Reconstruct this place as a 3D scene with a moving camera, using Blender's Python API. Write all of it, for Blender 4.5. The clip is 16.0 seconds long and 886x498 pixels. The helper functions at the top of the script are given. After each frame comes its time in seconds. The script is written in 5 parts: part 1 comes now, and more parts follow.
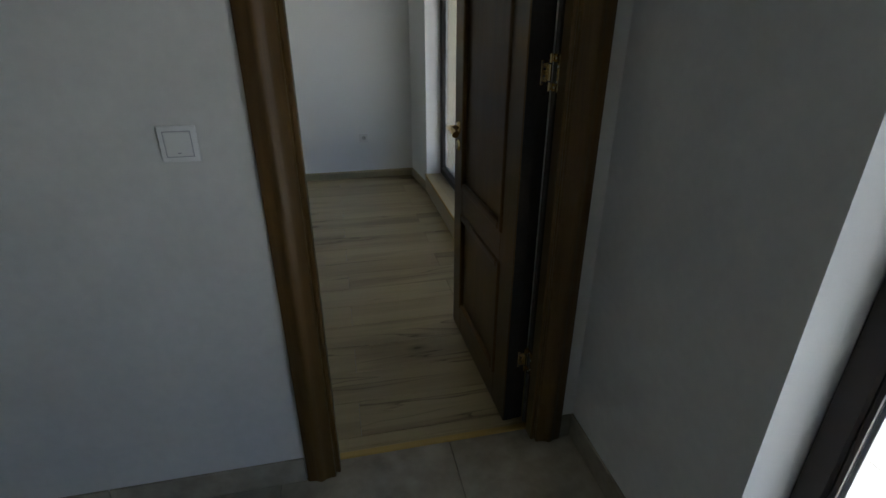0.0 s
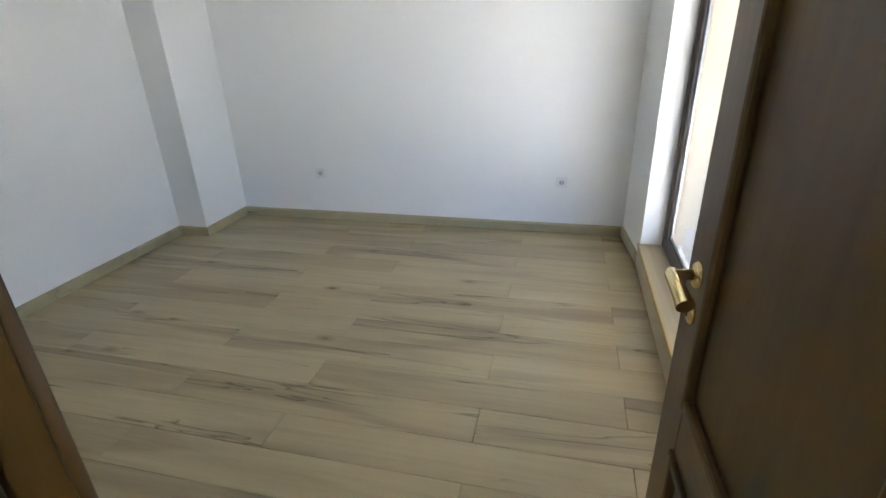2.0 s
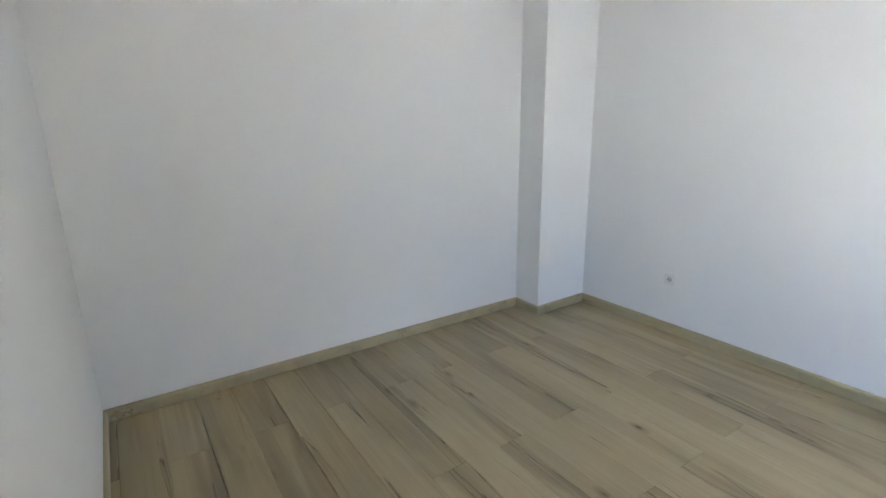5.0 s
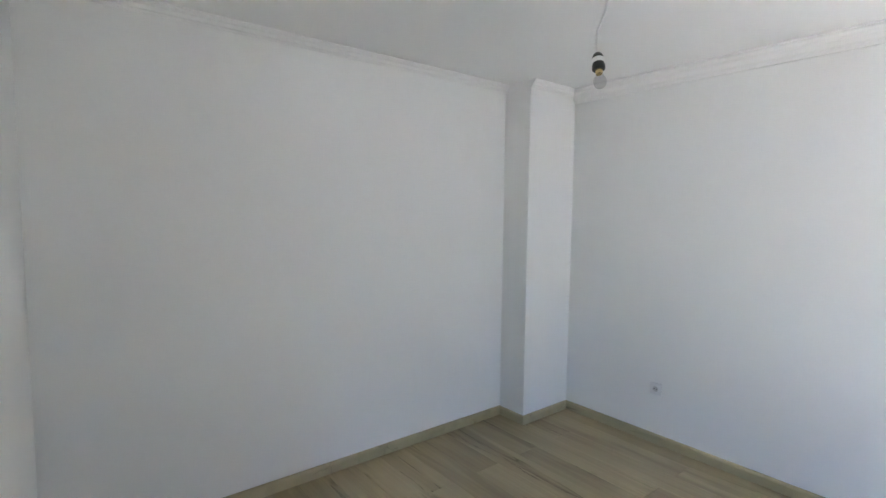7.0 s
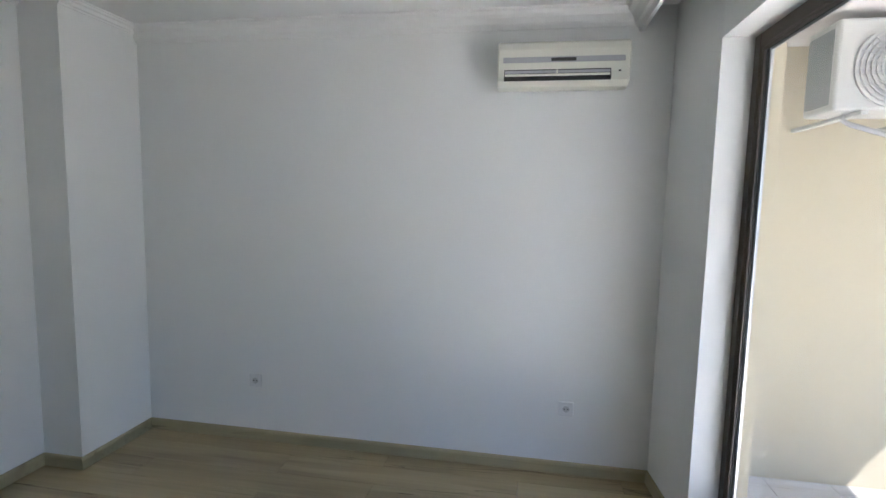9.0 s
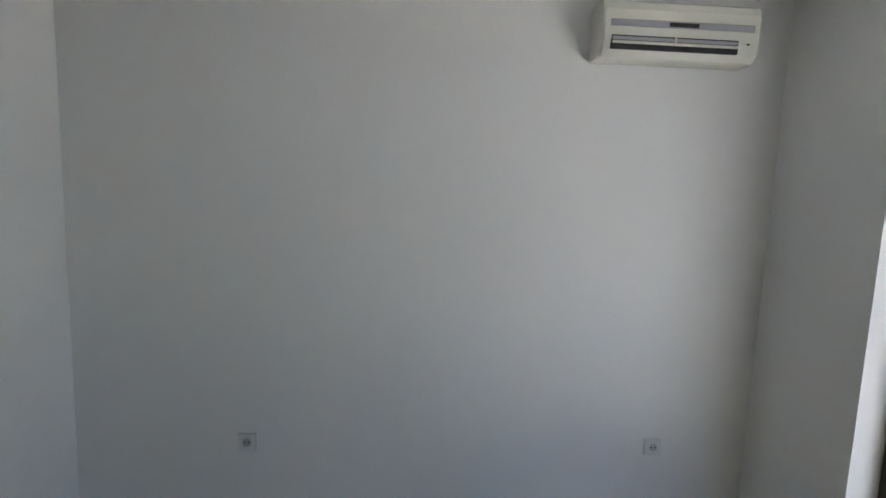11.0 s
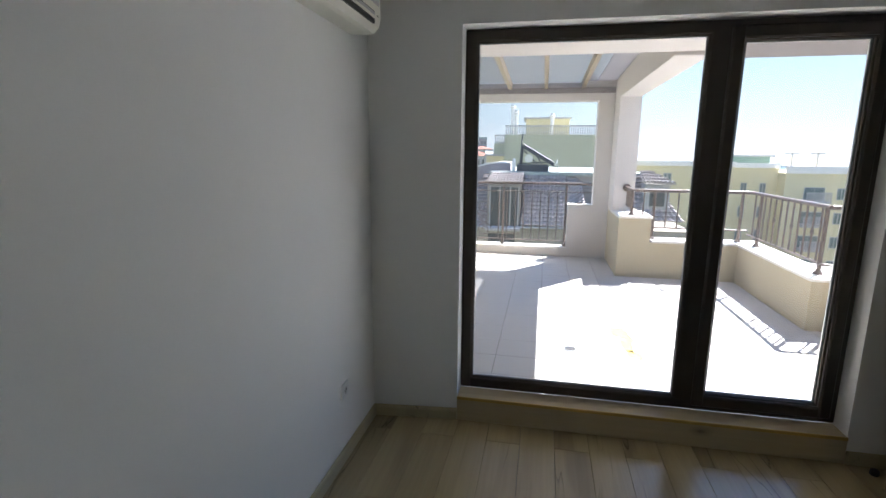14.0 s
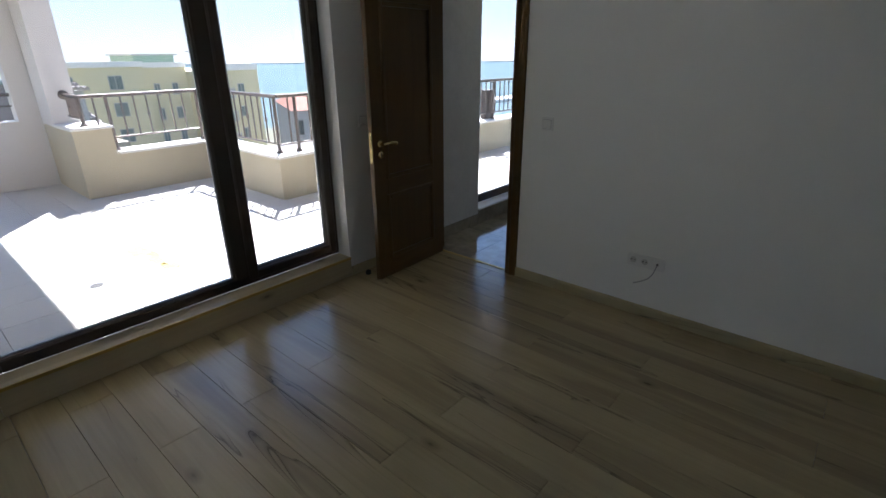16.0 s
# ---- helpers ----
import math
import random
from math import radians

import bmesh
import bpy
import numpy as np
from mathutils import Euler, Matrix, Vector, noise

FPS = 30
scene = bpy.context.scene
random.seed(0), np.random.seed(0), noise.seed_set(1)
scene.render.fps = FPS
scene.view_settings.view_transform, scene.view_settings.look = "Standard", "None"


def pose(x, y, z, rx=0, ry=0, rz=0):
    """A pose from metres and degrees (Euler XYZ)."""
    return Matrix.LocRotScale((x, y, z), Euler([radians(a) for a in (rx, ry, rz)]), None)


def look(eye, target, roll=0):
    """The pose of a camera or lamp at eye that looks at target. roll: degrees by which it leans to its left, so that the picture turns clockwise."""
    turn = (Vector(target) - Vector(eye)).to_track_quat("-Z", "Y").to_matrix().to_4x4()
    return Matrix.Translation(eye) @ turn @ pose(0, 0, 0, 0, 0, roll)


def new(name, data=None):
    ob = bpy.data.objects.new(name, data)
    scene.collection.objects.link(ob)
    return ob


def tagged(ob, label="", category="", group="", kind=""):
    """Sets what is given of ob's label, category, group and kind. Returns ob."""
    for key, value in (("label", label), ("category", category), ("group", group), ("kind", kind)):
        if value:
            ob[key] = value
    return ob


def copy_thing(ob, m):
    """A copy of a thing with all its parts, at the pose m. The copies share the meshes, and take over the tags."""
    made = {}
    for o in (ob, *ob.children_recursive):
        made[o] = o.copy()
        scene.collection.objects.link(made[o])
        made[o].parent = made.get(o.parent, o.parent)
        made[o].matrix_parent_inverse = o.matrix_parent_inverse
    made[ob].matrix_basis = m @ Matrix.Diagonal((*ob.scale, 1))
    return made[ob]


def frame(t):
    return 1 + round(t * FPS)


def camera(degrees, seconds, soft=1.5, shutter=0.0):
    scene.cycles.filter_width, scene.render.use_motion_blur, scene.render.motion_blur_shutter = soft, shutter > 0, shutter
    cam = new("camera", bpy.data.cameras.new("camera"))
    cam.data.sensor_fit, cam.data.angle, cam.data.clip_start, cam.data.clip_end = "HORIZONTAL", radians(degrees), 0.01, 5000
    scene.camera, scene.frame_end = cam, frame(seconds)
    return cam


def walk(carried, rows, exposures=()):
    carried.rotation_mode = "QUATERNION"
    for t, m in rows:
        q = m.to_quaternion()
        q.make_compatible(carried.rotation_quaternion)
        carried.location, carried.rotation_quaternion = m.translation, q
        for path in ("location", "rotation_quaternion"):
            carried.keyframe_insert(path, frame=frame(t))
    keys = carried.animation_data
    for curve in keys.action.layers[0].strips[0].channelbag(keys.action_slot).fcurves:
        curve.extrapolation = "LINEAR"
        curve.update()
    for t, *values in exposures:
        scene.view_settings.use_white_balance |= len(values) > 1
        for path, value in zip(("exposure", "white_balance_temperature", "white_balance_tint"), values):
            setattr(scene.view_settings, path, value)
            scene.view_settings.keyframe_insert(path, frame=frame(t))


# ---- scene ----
cam = camera(84.0, 16.0)
PATH = [
    (0, (0.175, -1.371, 1.436), (0.555, 0.399, 0.586), -0.0),
    (0.5, (0.209, -1.010, 1.448), (0.596, 0.755, 0.591), -1.9),
    (1, (0.292, -0.681, 1.427), (0.605, 1.103, 0.576), -0.9),
    (1.3, (0.380, -0.530, 1.43), (0.391, 1.296, 0.613), 1.0),
    (1.5, (0.409, -0.437, 1.429), (0.251, 1.382, 0.611), 0.4),
    (1.8, (0.440, -0.306, 1.428), (0.088, 1.486, 0.613), -1.5),
    (2, (0.434, -0.206, 1.434), (-0.021, 1.567, 0.629), -1.9),
    (2.5, (0.401, -0.012, 1.456), (-0.350, 1.677, 0.692), -2.7),
    (3, (0.431, 0.160, 1.477), (-0.655, 1.671, 0.743), -2.1),
    (3.5, (0.398, 0.245, 1.492), (-0.924, 1.576, 0.798), -2.1),
    (4, (0.416, 0.304, 1.508), (-1.093, 1.430, 0.834), -1.8),
    (6.5, (0.213, 0.078, 1.602), (-1.417, 1.205, 1.336), 2.5),
    (7, (0.203, 0.100, 1.652), (-1.358, 1.341, 1.494), 0.6),
    (7.5, (0.243, 0.160, 1.653), (-1.074, 1.658, 1.505), 0.7),
    (8, (0.310, 0.252, 1.644), (-0.704, 1.970, 1.494), 1.2),
    (8.5, (0.282, 0.411, 1.622), (-0.327, 2.304, 1.412), 1.2),
    (9, (0.168, 0.600, 1.585), (-0.168, 2.561, 1.383), 1.2),
    (9.5, (-0.056, 0.752, 1.548), (-0.340, 2.721, 1.345), 1.1),
    (12, (-1.311, 1.495, 1.622), (-0.506, 3.298, 1.306), 0.5),
    (12.5, (-1.588, 1.687, 1.592), (-0.372, 3.230, 1.214), -0.9),
    (13, (-1.639, 2.024, 1.574), (-0.184, 3.324, 1.137), 0.1),
    (13.5, (-1.701, 2.236, 1.581), (0.002, 3.220, 1.215), -0.4),
    (14, (-1.810, 2.456, 1.61), (0.114, 2.844, 1.228), 0.5),
    (14.5, (-1.775, 2.602, 1.586), (0.154, 2.387, 1.1), -1.0),
    (15, (-1.701, 2.723, 1.571), (0.093, 2.003, 1.056), -1.5),
    (15.5, (-1.763, 2.871, 1.597), (-0.265, 1.685, 1.006), -1.9),
    (16, (-1.864, 2.963, 1.592), (-0.645, 1.561, 0.851), -0.4),
]
EXPOSURES = [(0, 2.56, 5900, 12), (0.5, 2.92, 5900, 14), (1, 4.0, 6200, 17), (1.5, 4.40, 6100, 18), (2, 4.62, 6000, 18), (2.5, 4.73, 5900, 18), (4, 4.79, 5900, 19), (7, 4.47, 5850, 20), (8, 4.22, 5850, 19), (9, 3.85, 5800, 18), (12.5, 3.27, 6050, 18), (14.5, 2.83, 6000, 18), (16, 2.79, 5850, 18)]
walk(cam, [(t, look(eye, target, roll)) for t, eye, target, roll in PATH],
     exposures=EXPOSURES)

# ---- world, sun and exposure ----
SUN_WAY = Vector((0.66, -0.53, 1.0)).normalized()
world = bpy.data.worlds.new("world")
scene.world = world
world.use_nodes = True
sky = world.node_tree.nodes.new("ShaderNodeTexSky")
sky.sky_type, sky.sun_disc = "NISHITA", False
sky.sun_elevation, sky.sun_rotation = math.asin(SUN_WAY.z), math.atan2(SUN_WAY.x, SUN_WAY.y)
sky.air_density, sky.dust_density, sky.ozone_density = 1.0, 0.05, 1.2
back = world.node_tree.nodes["Background"]
back.inputs["Strength"].default_value = 0.05
world.node_tree.links.new(sky.outputs[0], back.inputs["Color"])
sun = new("sun", bpy.data.lights.new("sun", "SUN"))
sun.data.energy, sun.data.angle, sun.data.color = 4.0, radians(0.5), (1.0, 0.95, 0.88)
sun.matrix_world = look((8, -6, 14), Vector((8, -6, 14)) - SUN_WAY)


# ---- materials ----
def shader(name, rough=0.6, metal=0.0):
    m = bpy.data.materials.new(name)
    m.use_nodes = True
    nt = m.node_tree
    b = nt.nodes["Principled BSDF"]
    b.inputs["Roughness"].default_value, b.inputs["Metallic"].default_value = rough, metal
    return m, nt, b


def node(nt, kind, **values):
    n = nt.nodes.new(kind)
    for key, value in values.items():
        n.inputs[key.replace("_", " ")].default_value = value
    return n


def coords(nt, scale=(1, 1, 1), loose=False):
    """Object coordinates, stretched; loose: shifted for each object, so that alike pieces differ."""
    tex = nt.nodes.new("ShaderNodeTexCoord")
    mapping = nt.nodes.new("ShaderNodeMapping")
    mapping.inputs["Scale"].default_value = scale
    nt.links.new(tex.outputs["Object"], mapping.inputs["Vector"])
    if loose:
        info = nt.nodes.new("ShaderNodeObjectInfo")
        mul = nt.nodes.new("ShaderNodeMath")
        mul.operation, mul.inputs[1].default_value = "MULTIPLY", 37.0
        nt.links.new(info.outputs["Random"], mul.inputs[0])
        nt.links.new(mul.outputs[0], mapping.inputs["Location"])
    return mapping.outputs["Vector"]


def ramp(nt, fac, stops):
    r = nt.nodes.new("ShaderNodeValToRGB")
    while len(r.color_ramp.elements) < len(stops):
        r.color_ramp.elements.new(0.5)
    for e, (p, c) in zip(r.color_ramp.elements, stops):
        e.position, e.color = p, (*c, 1)
    nt.links.new(fac, r.inputs[0])
    return r.outputs[0]


def mixed(nt, fac, a, b, how="MIX"):
    m = nt.nodes.new("ShaderNodeMix")
    m.data_type, m.blend_type = "RGBA", how
    for value, socket in ((fac, m.inputs[0]), (a, m.inputs[6]), (b, m.inputs[7])):
        if isinstance(value, (int, float)):
            socket.default_value = value
        elif isinstance(value, tuple):
            socket.default_value = (*value, 1)
        else:
            nt.links.new(value, socket)
    return m.outputs[2]


def noise_of(nt, vec, scale, detail=4.0, rough=0.55, distortion=0.0):
    n = node(nt, "ShaderNodeTexNoise", Scale=scale, Detail=detail, Roughness=rough, Distortion=distortion)
    nt.links.new(vec, n.inputs["Vector"])
    return n.outputs["Fac"]


def bump(nt, b, height, strength, distance):
    n = node(nt, "ShaderNodeBump", Strength=strength, Distance=distance)
    nt.links.new(height, n.inputs["Height"])
    nt.links.new(n.outputs["Normal"], b.inputs["Normal"])


def plain(name, colour, rough=0.5, metal=0.0, vary=0.08, scale=6.0, fine=80.0, relief=0.1, loose=False):
    """A painted, plastic, stone or metal surface, with mottling at two scales and a fine relief."""
    m, nt, b = shader(name, rough, metal)
    vec = coords(nt, loose=loose)
    large, small = noise_of(nt, vec, scale), noise_of(nt, vec, fine, 3.0)
    dark, light = tuple(c * (1 - vary) for c in colour), tuple(min(1, c * (1 + vary * 0.6)) for c in colour)
    c = ramp(nt, large, [(0.3, dark), (0.7, light)])
    c = mixed(nt, 0.35, c, ramp(nt, small, [(0.35, dark), (0.65, light)]))
    nt.links.new(c, b.inputs["Base Color"])
    r = ramp(nt, small, [(0.2, (rough * 0.85,) * 3), (0.8, (min(1, rough * 1.15),) * 3)])
    nt.links.new(r, b.inputs["Roughness"])
    bump(nt, b, small, relief, 0.002)
    return m


def wood(name, dark, mid, light, along="x", rough=0.45, loose=False, grain=1.0, gloss=0.5):
    """Wood with long streaks along one axis, fine pores."""
    m, nt, b = shader(name, rough)
    stretch = {"x": (0.55, 7, 7), "y": (7, 0.55, 7), "z": (7, 7, 0.55)}[along]
    vec = coords(nt, stretch, loose)
    streak = noise_of(nt, vec, 1.6 * grain, 6.0, 0.6, 0.6)
    pores = noise_of(nt, vec, 14.0 * grain, 4.0, 0.7)
    c = ramp(nt, streak, [(0.28, dark), (0.48, mid), (0.72, light)])
    c = mixed(nt, 0.3, c, ramp(nt, pores, [(0.3, dark), (0.6, light)]), "MIX")
    nt.links.new(c, b.inputs["Base Color"])
    nt.links.new(ramp(nt, pores, [(0.2, (rough * 0.8,) * 3), (0.8, (rough * 1.25,) * 3)]), b.inputs["Roughness"])
    b.inputs["Specular IOR Level"].default_value = gloss
    bump(nt, b, pores, 0.06, 0.0008)
    return m


def oak_boards(name, light, dark, along="x", rough=0.3, loose=True):
    """Oak laminate: soft smoky bands along the board, thin drifting cracks, small knots, a faint grain."""
    m, nt, b = shader(name, rough)

    def way(u, v):
        return (u, v, v) if along == "x" else (v, u, v)

    def blend(p):
        return tuple(a * (1 - p) + c * p for a, c in zip(light, dark))

    def grey(v):
        return (v, v, v)

    broad = noise_of(nt, coords(nt, way(0.7, 5.5), loose), 1.1, 2.0, 0.5, 0.5)
    c = ramp(nt, broad, [(0.28, blend(0.36)), (0.5, blend(0.10)), (0.72, light)])
    grain = noise_of(nt, coords(nt, way(1.0, 26.0), loose), 2.2, 3.0, 0.5, 0.4)
    c = mixed(nt, 0.12, c, ramp(nt, grain, [(0.35, dark), (0.62, light)]))
    flow = noise_of(nt, coords(nt, way(0.55, 4.6), loose), 1.25, 2.5, 0.45, 0.7)
    c = mixed(nt, ramp(nt, flow, [(0.53, grey(0)), (0.61, grey(0.26)), (0.72, grey(0.46))]), c, tuple(v * k for v, k in zip(dark, (0.92, 0.93, 1.02))))
    thin = noise_of(nt, coords(nt, way(0.42, 6.0), loose), 1.2, 3.0, 0.5, 0.9)
    line = ramp(nt, thin, [(0.598, grey(0)), (0.606, grey(0.75)), (0.613, grey(0.3)), (0.640, grey(0))])
    line = mixed(nt, 1.0, line, ramp(nt, flow, [(0.46, grey(0)), (0.56, grey(1))]), "MULTIPLY")
    c = mixed(nt, line, c, tuple(v * 0.42 for v in dark))
    cell = node(nt, "ShaderNodeTexVoronoi", Scale=0.8)
    nt.links.new(coords(nt, way(2.2, 5.0), loose), cell.inputs["Vector"])
    c = mixed(nt, ramp(nt, cell.outputs["Distance"], [(0.025, grey(0.75)), (0.05, grey(0.35)), (0.13, grey(0))]), c, tuple(v * 0.36 for v in dark))
    info = nt.nodes.new("ShaderNodeObjectInfo")
    c = mixed(nt, 0.65, c, ramp(nt, info.outputs["Random"], [(0.0, (0.80, 0.79, 0.77)), (0.45, (0.92, 0.91, 0.89)), (1.0, (1, 1, 1))]), "MULTIPLY")
    nt.links.new(c, b.inputs["Base Color"])
    nt.links.new(ramp(nt, broad, [(0.3, grey(rough * 0.92)), (0.7, grey(rough * 1.08))]), b.inputs["Roughness"])
    bump(nt, b, grain, 0.03, 0.0006)
    return m


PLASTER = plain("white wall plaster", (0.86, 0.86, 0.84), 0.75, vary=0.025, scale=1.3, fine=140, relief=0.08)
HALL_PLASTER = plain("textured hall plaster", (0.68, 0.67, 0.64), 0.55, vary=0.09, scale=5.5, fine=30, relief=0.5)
CEILING_PAINT = plain("ceiling paint", (0.84, 0.84, 0.82), 0.8, vary=0.02, scale=1.0, fine=160, relief=0.06)
LAMINATE = oak_boards("oak laminate", (0.442, 0.358, 0.200), (0.196, 0.147, 0.084), rough=0.23)
SKIRTING = oak_boards("oak skirting", (0.47, 0.40, 0.235), (0.35, 0.295, 0.17), "x", 0.4, False)
SILL_WOOD = oak_boards("oak sill boards", (0.52, 0.43, 0.27), (0.30, 0.235, 0.14), "y", 0.35, False)
DOOR_Z = wood("stained door wood upright", (0.080, 0.040, 0.0085), (0.108, 0.056, 0.0120), (0.138, 0.074, 0.0165), "z", 0.40, grain=1.8, gloss=0.4)
DOOR_Y = wood("stained door wood across", (0.080, 0.040, 0.0085), (0.108, 0.056, 0.0120), (0.138, 0.074, 0.0165), "y", 0.40, grain=1.8, gloss=0.4)
DOOR_X = wood("stained door frame wood", (0.080, 0.040, 0.0085), (0.108, 0.056, 0.0120), (0.138, 0.074, 0.0165), "x", 0.40, grain=1.8, gloss=0.4)
# Near-black brown that carries the shade of the hinge gap as colour.
GAP_SHADE = plain("near-black hinge gap shade", (0.016, 0.010, 0.006), 0.85, vary=0.2)
BRASS = plain("polished brass", (0.80, 0.63, 0.32), 0.2, 1.0, vary=0.08, relief=0.02)
BRASS_STRIP = plain("brass edging", (0.50, 0.35, 0.12), 0.42, 1.0, vary=0.1, relief=0.05)
STEEL = plain("brushed steel", (0.6, 0.6, 0.58), 0.35, 1.0, vary=0.08)
BROWN_PVC = plain("dark brown window profile", (0.050, 0.036, 0.028), 0.42, vary=0.12, fine=200, relief=0.05)
GASKET = plain("black rubber", (0.015, 0.015, 0.015), 0.7)
SPACER = plain("aluminium spacer", (0.55, 0.56, 0.58), 0.35, 0.9)
WHITE_PLASTIC = plain("white plastic", (0.78, 0.78, 0.76), 0.35, vary=0.02, relief=0.02)
CREAM_PLASTIC = plain("aged cream plastic", (0.76, 0.75, 0.66), 0.38, vary=0.03, relief=0.03)
GREY_PLASTIC = plain("grey plastic", (0.42, 0.42, 0.44), 0.4, vary=0.04)
DARK_PLASTIC = plain("dark plastic", (0.03, 0.03, 0.03), 0.45, vary=0.1)
HALL_TILE = plain("polished hall tile", (0.36, 0.32, 0.245), 0.10, vary=0.38, scale=4.5, fine=14, relief=0.01, loose=True)
GROUT = plain("grey grout", (0.35, 0.33, 0.30), 0.9, vary=0.15)
TERRACE_GROUT = plain("dark weathered grout", (0.13, 0.125, 0.12), 0.9, vary=0.3, scale=3.0)
TERRACE_TILE = plain("pale terrace tile", (0.54, 0.52, 0.49), 0.55, vary=0.07, scale=3.0, fine=60, relief=0.1, loose=True)
RENDER_CREAM = plain("cream wall render", (0.47, 0.41, 0.29), 0.85, vary=0.07, scale=2.0, fine=45, relief=0.5)
RENDER_WHITE = plain("off-white render", (0.67, 0.635, 0.61), 0.85, vary=0.05, scale=2.0, fine=60, relief=0.3)
COPING = plain("white stone coping", (0.76, 0.74, 0.70), 0.6, vary=0.06, fine=40)
RAIL_BROWN = plain("brown painted iron", (0.15, 0.115, 0.10), 0.45, 0.2, vary=0.12, fine=120)
RAIL_DARK = plain("dark brown painted sheet", (0.070, 0.048, 0.042), 0.5, vary=0.15, fine=90)
RAFTER_WOOD = wood("pergola timber", (0.28, 0.22, 0.15), (0.38, 0.31, 0.22), (0.46, 0.39, 0.28), "x", 0.55)


def glass_sheet(name, tint, gloss_rough=0.0, dust_veil=0.0):
    """Clear sheet glass with a reflection that grows towards grazing sight, and a thin milky film for dirt and veiling
    glare.
    """
    m, nt, b = shader(name)
    nt.nodes.remove(b)
    clear, shine = node(nt, "ShaderNodeBsdfTransparent", Color=(*tint, 1)), node(nt, "ShaderNodeBsdfGlossy", Roughness=gloss_rough)
    facing, mix = node(nt, "ShaderNodeLayerWeight", Blend=0.5), nt.nodes.new("ShaderNodeMixShader")
    power, scaled = nt.nodes.new("ShaderNodeMath"), nt.nodes.new("ShaderNodeMath")
    power.operation, power.inputs[1].default_value = "POWER", 5.0
    scaled.operation, scaled.inputs[1].default_value, scaled.inputs[2].default_value = "MULTIPLY_ADD", 0.6, 0.03
    nt.links.new(facing.outputs["Facing"], power.inputs[0])
    nt.links.new(power.outputs[0], scaled.inputs[0])
    nt.links.new(scaled.outputs[0], mix.inputs[0])
    # Milky film: a little dirt, and the haze of glare mixed into the pane.
    film, dust_glare = nt.nodes.new("ShaderNodeMixShader"), node(nt, "ShaderNodeBsdfTranslucent", Color=(0.9, 0.9, 0.88, 1))
    film.inputs[0].default_value = dust_veil
    nt.links.new(clear.outputs[0], film.inputs[1])
    nt.links.new(dust_glare.outputs[0], film.inputs[2])
    nt.links.new(film.outputs[0], mix.inputs[1])
    nt.links.new(shine.outputs[0], mix.inputs[2])
    nt.links.new(mix.outputs[0], nt.nodes["Material Output"].inputs["Surface"])
    return m


GLASS = glass_sheet("window glass", (0.90, 0.92, 0.91), dust_veil=0.02)
BULB_GLASS = glass_sheet("bulb glass", (0.9, 0.9, 0.9))


# ---- building helpers ----
PLACE = {}


def thing(name, x=0, y=0, z=0, label="", category="", group="", kind=""):
    ob = new(name)
    ob.empty_display_size = 0.1
    ob.location = (x, y, z)
    PLACE[ob.name] = Matrix.Translation((x, y, z))
    return tagged(ob, label, category, group, kind)


def mesh_of(name, bm, material):
    bmesh.ops.recalc_face_normals(bm, faces=bm.faces)
    me = bpy.data.meshes.new(name)
    bm.to_mesh(me)
    bm.free()
    me.materials.append(material)
    return me


def part(name, bm, material, parent, label="", smooth=False):
    """Links a bmesh, in world coordinates, as one mesh under a thing or a part."""
    me = mesh_of(name, bm, material)
    if smooth:
        me.shade_smooth()
        me.set_sharp_from_angle(angle=radians(40))
    ob = new(name, me)
    ob.parent = parent
    ob.matrix_parent_inverse = PLACE.get(parent.name, Matrix.Identity(4)).inverted()
    return tagged(ob, label)


def solid(name, bm, material, label="", category="", group="", kind="", smooth=False):
    me = mesh_of(name, bm, material)
    if smooth:
        me.shade_smooth()
    return tagged(new(name, me), label, category, group, kind)


def block(x0, y0, z0, x1, y1, z1, bevel=0.0, bm=None, seg=1):
    """A box from corner to corner with its edges rounded off; added to bm if one is given."""
    out = bmesh.new()
    bmesh.ops.create_cube(out, size=1, matrix=Matrix.Translation(((x0 + x1) / 2, (y0 + y1) / 2, (z0 + z1) / 2)) @ Matrix.Diagonal((x1 - x0, y1 - y0, z1 - z0, 1)))
    if bevel:
        bmesh.ops.bevel(out, geom=out.edges[:], offset=bevel, segments=seg, affect="EDGES", profile=0.5)
    return joined(bm, out)


def joined(bm, extra, m=None):
    if m is not None:
        bmesh.ops.transform(extra, matrix=m, verts=extra.verts)
    if bm is None:
        return extra
    me = bpy.data.meshes.new("joint")
    extra.to_mesh(me)
    extra.free()
    bm.from_mesh(me)
    bpy.data.meshes.remove(me)
    return bm


def tube(points, r, sides=8, bm=None, r_end=None):
    """A round bar swept along a line of points."""
    out = bmesh.new()
    pts = [Vector(p) for p in points]
    rings = []
    up = Vector((0, 0, 1))
    for i, p in enumerate(pts):
        way = (pts[min(i + 1, len(pts) - 1)] - pts[max(i - 1, 0)]).normalized()
        side = way.cross(up if abs(way.dot(up)) < 0.95 else Vector((1, 0, 0))).normalized()
        over = side.cross(way)
        rad = r if r_end is None else r + (r_end - r) * i / (len(pts) - 1)
        rings.append([out.verts.new(p + rad * (math.cos(a) * side + math.sin(a) * over)) for a in (2 * math.pi * k / sides for k in range(sides))])
    for a, b in zip(rings, rings[1:]):
        for k in range(sides):
            out.faces.new((a[k], a[(k + 1) % sides], b[(k + 1) % sides], b[k]))
    out.faces.new(rings[0][::-1]), out.faces.new(rings[-1])
    return joined(bm, out)


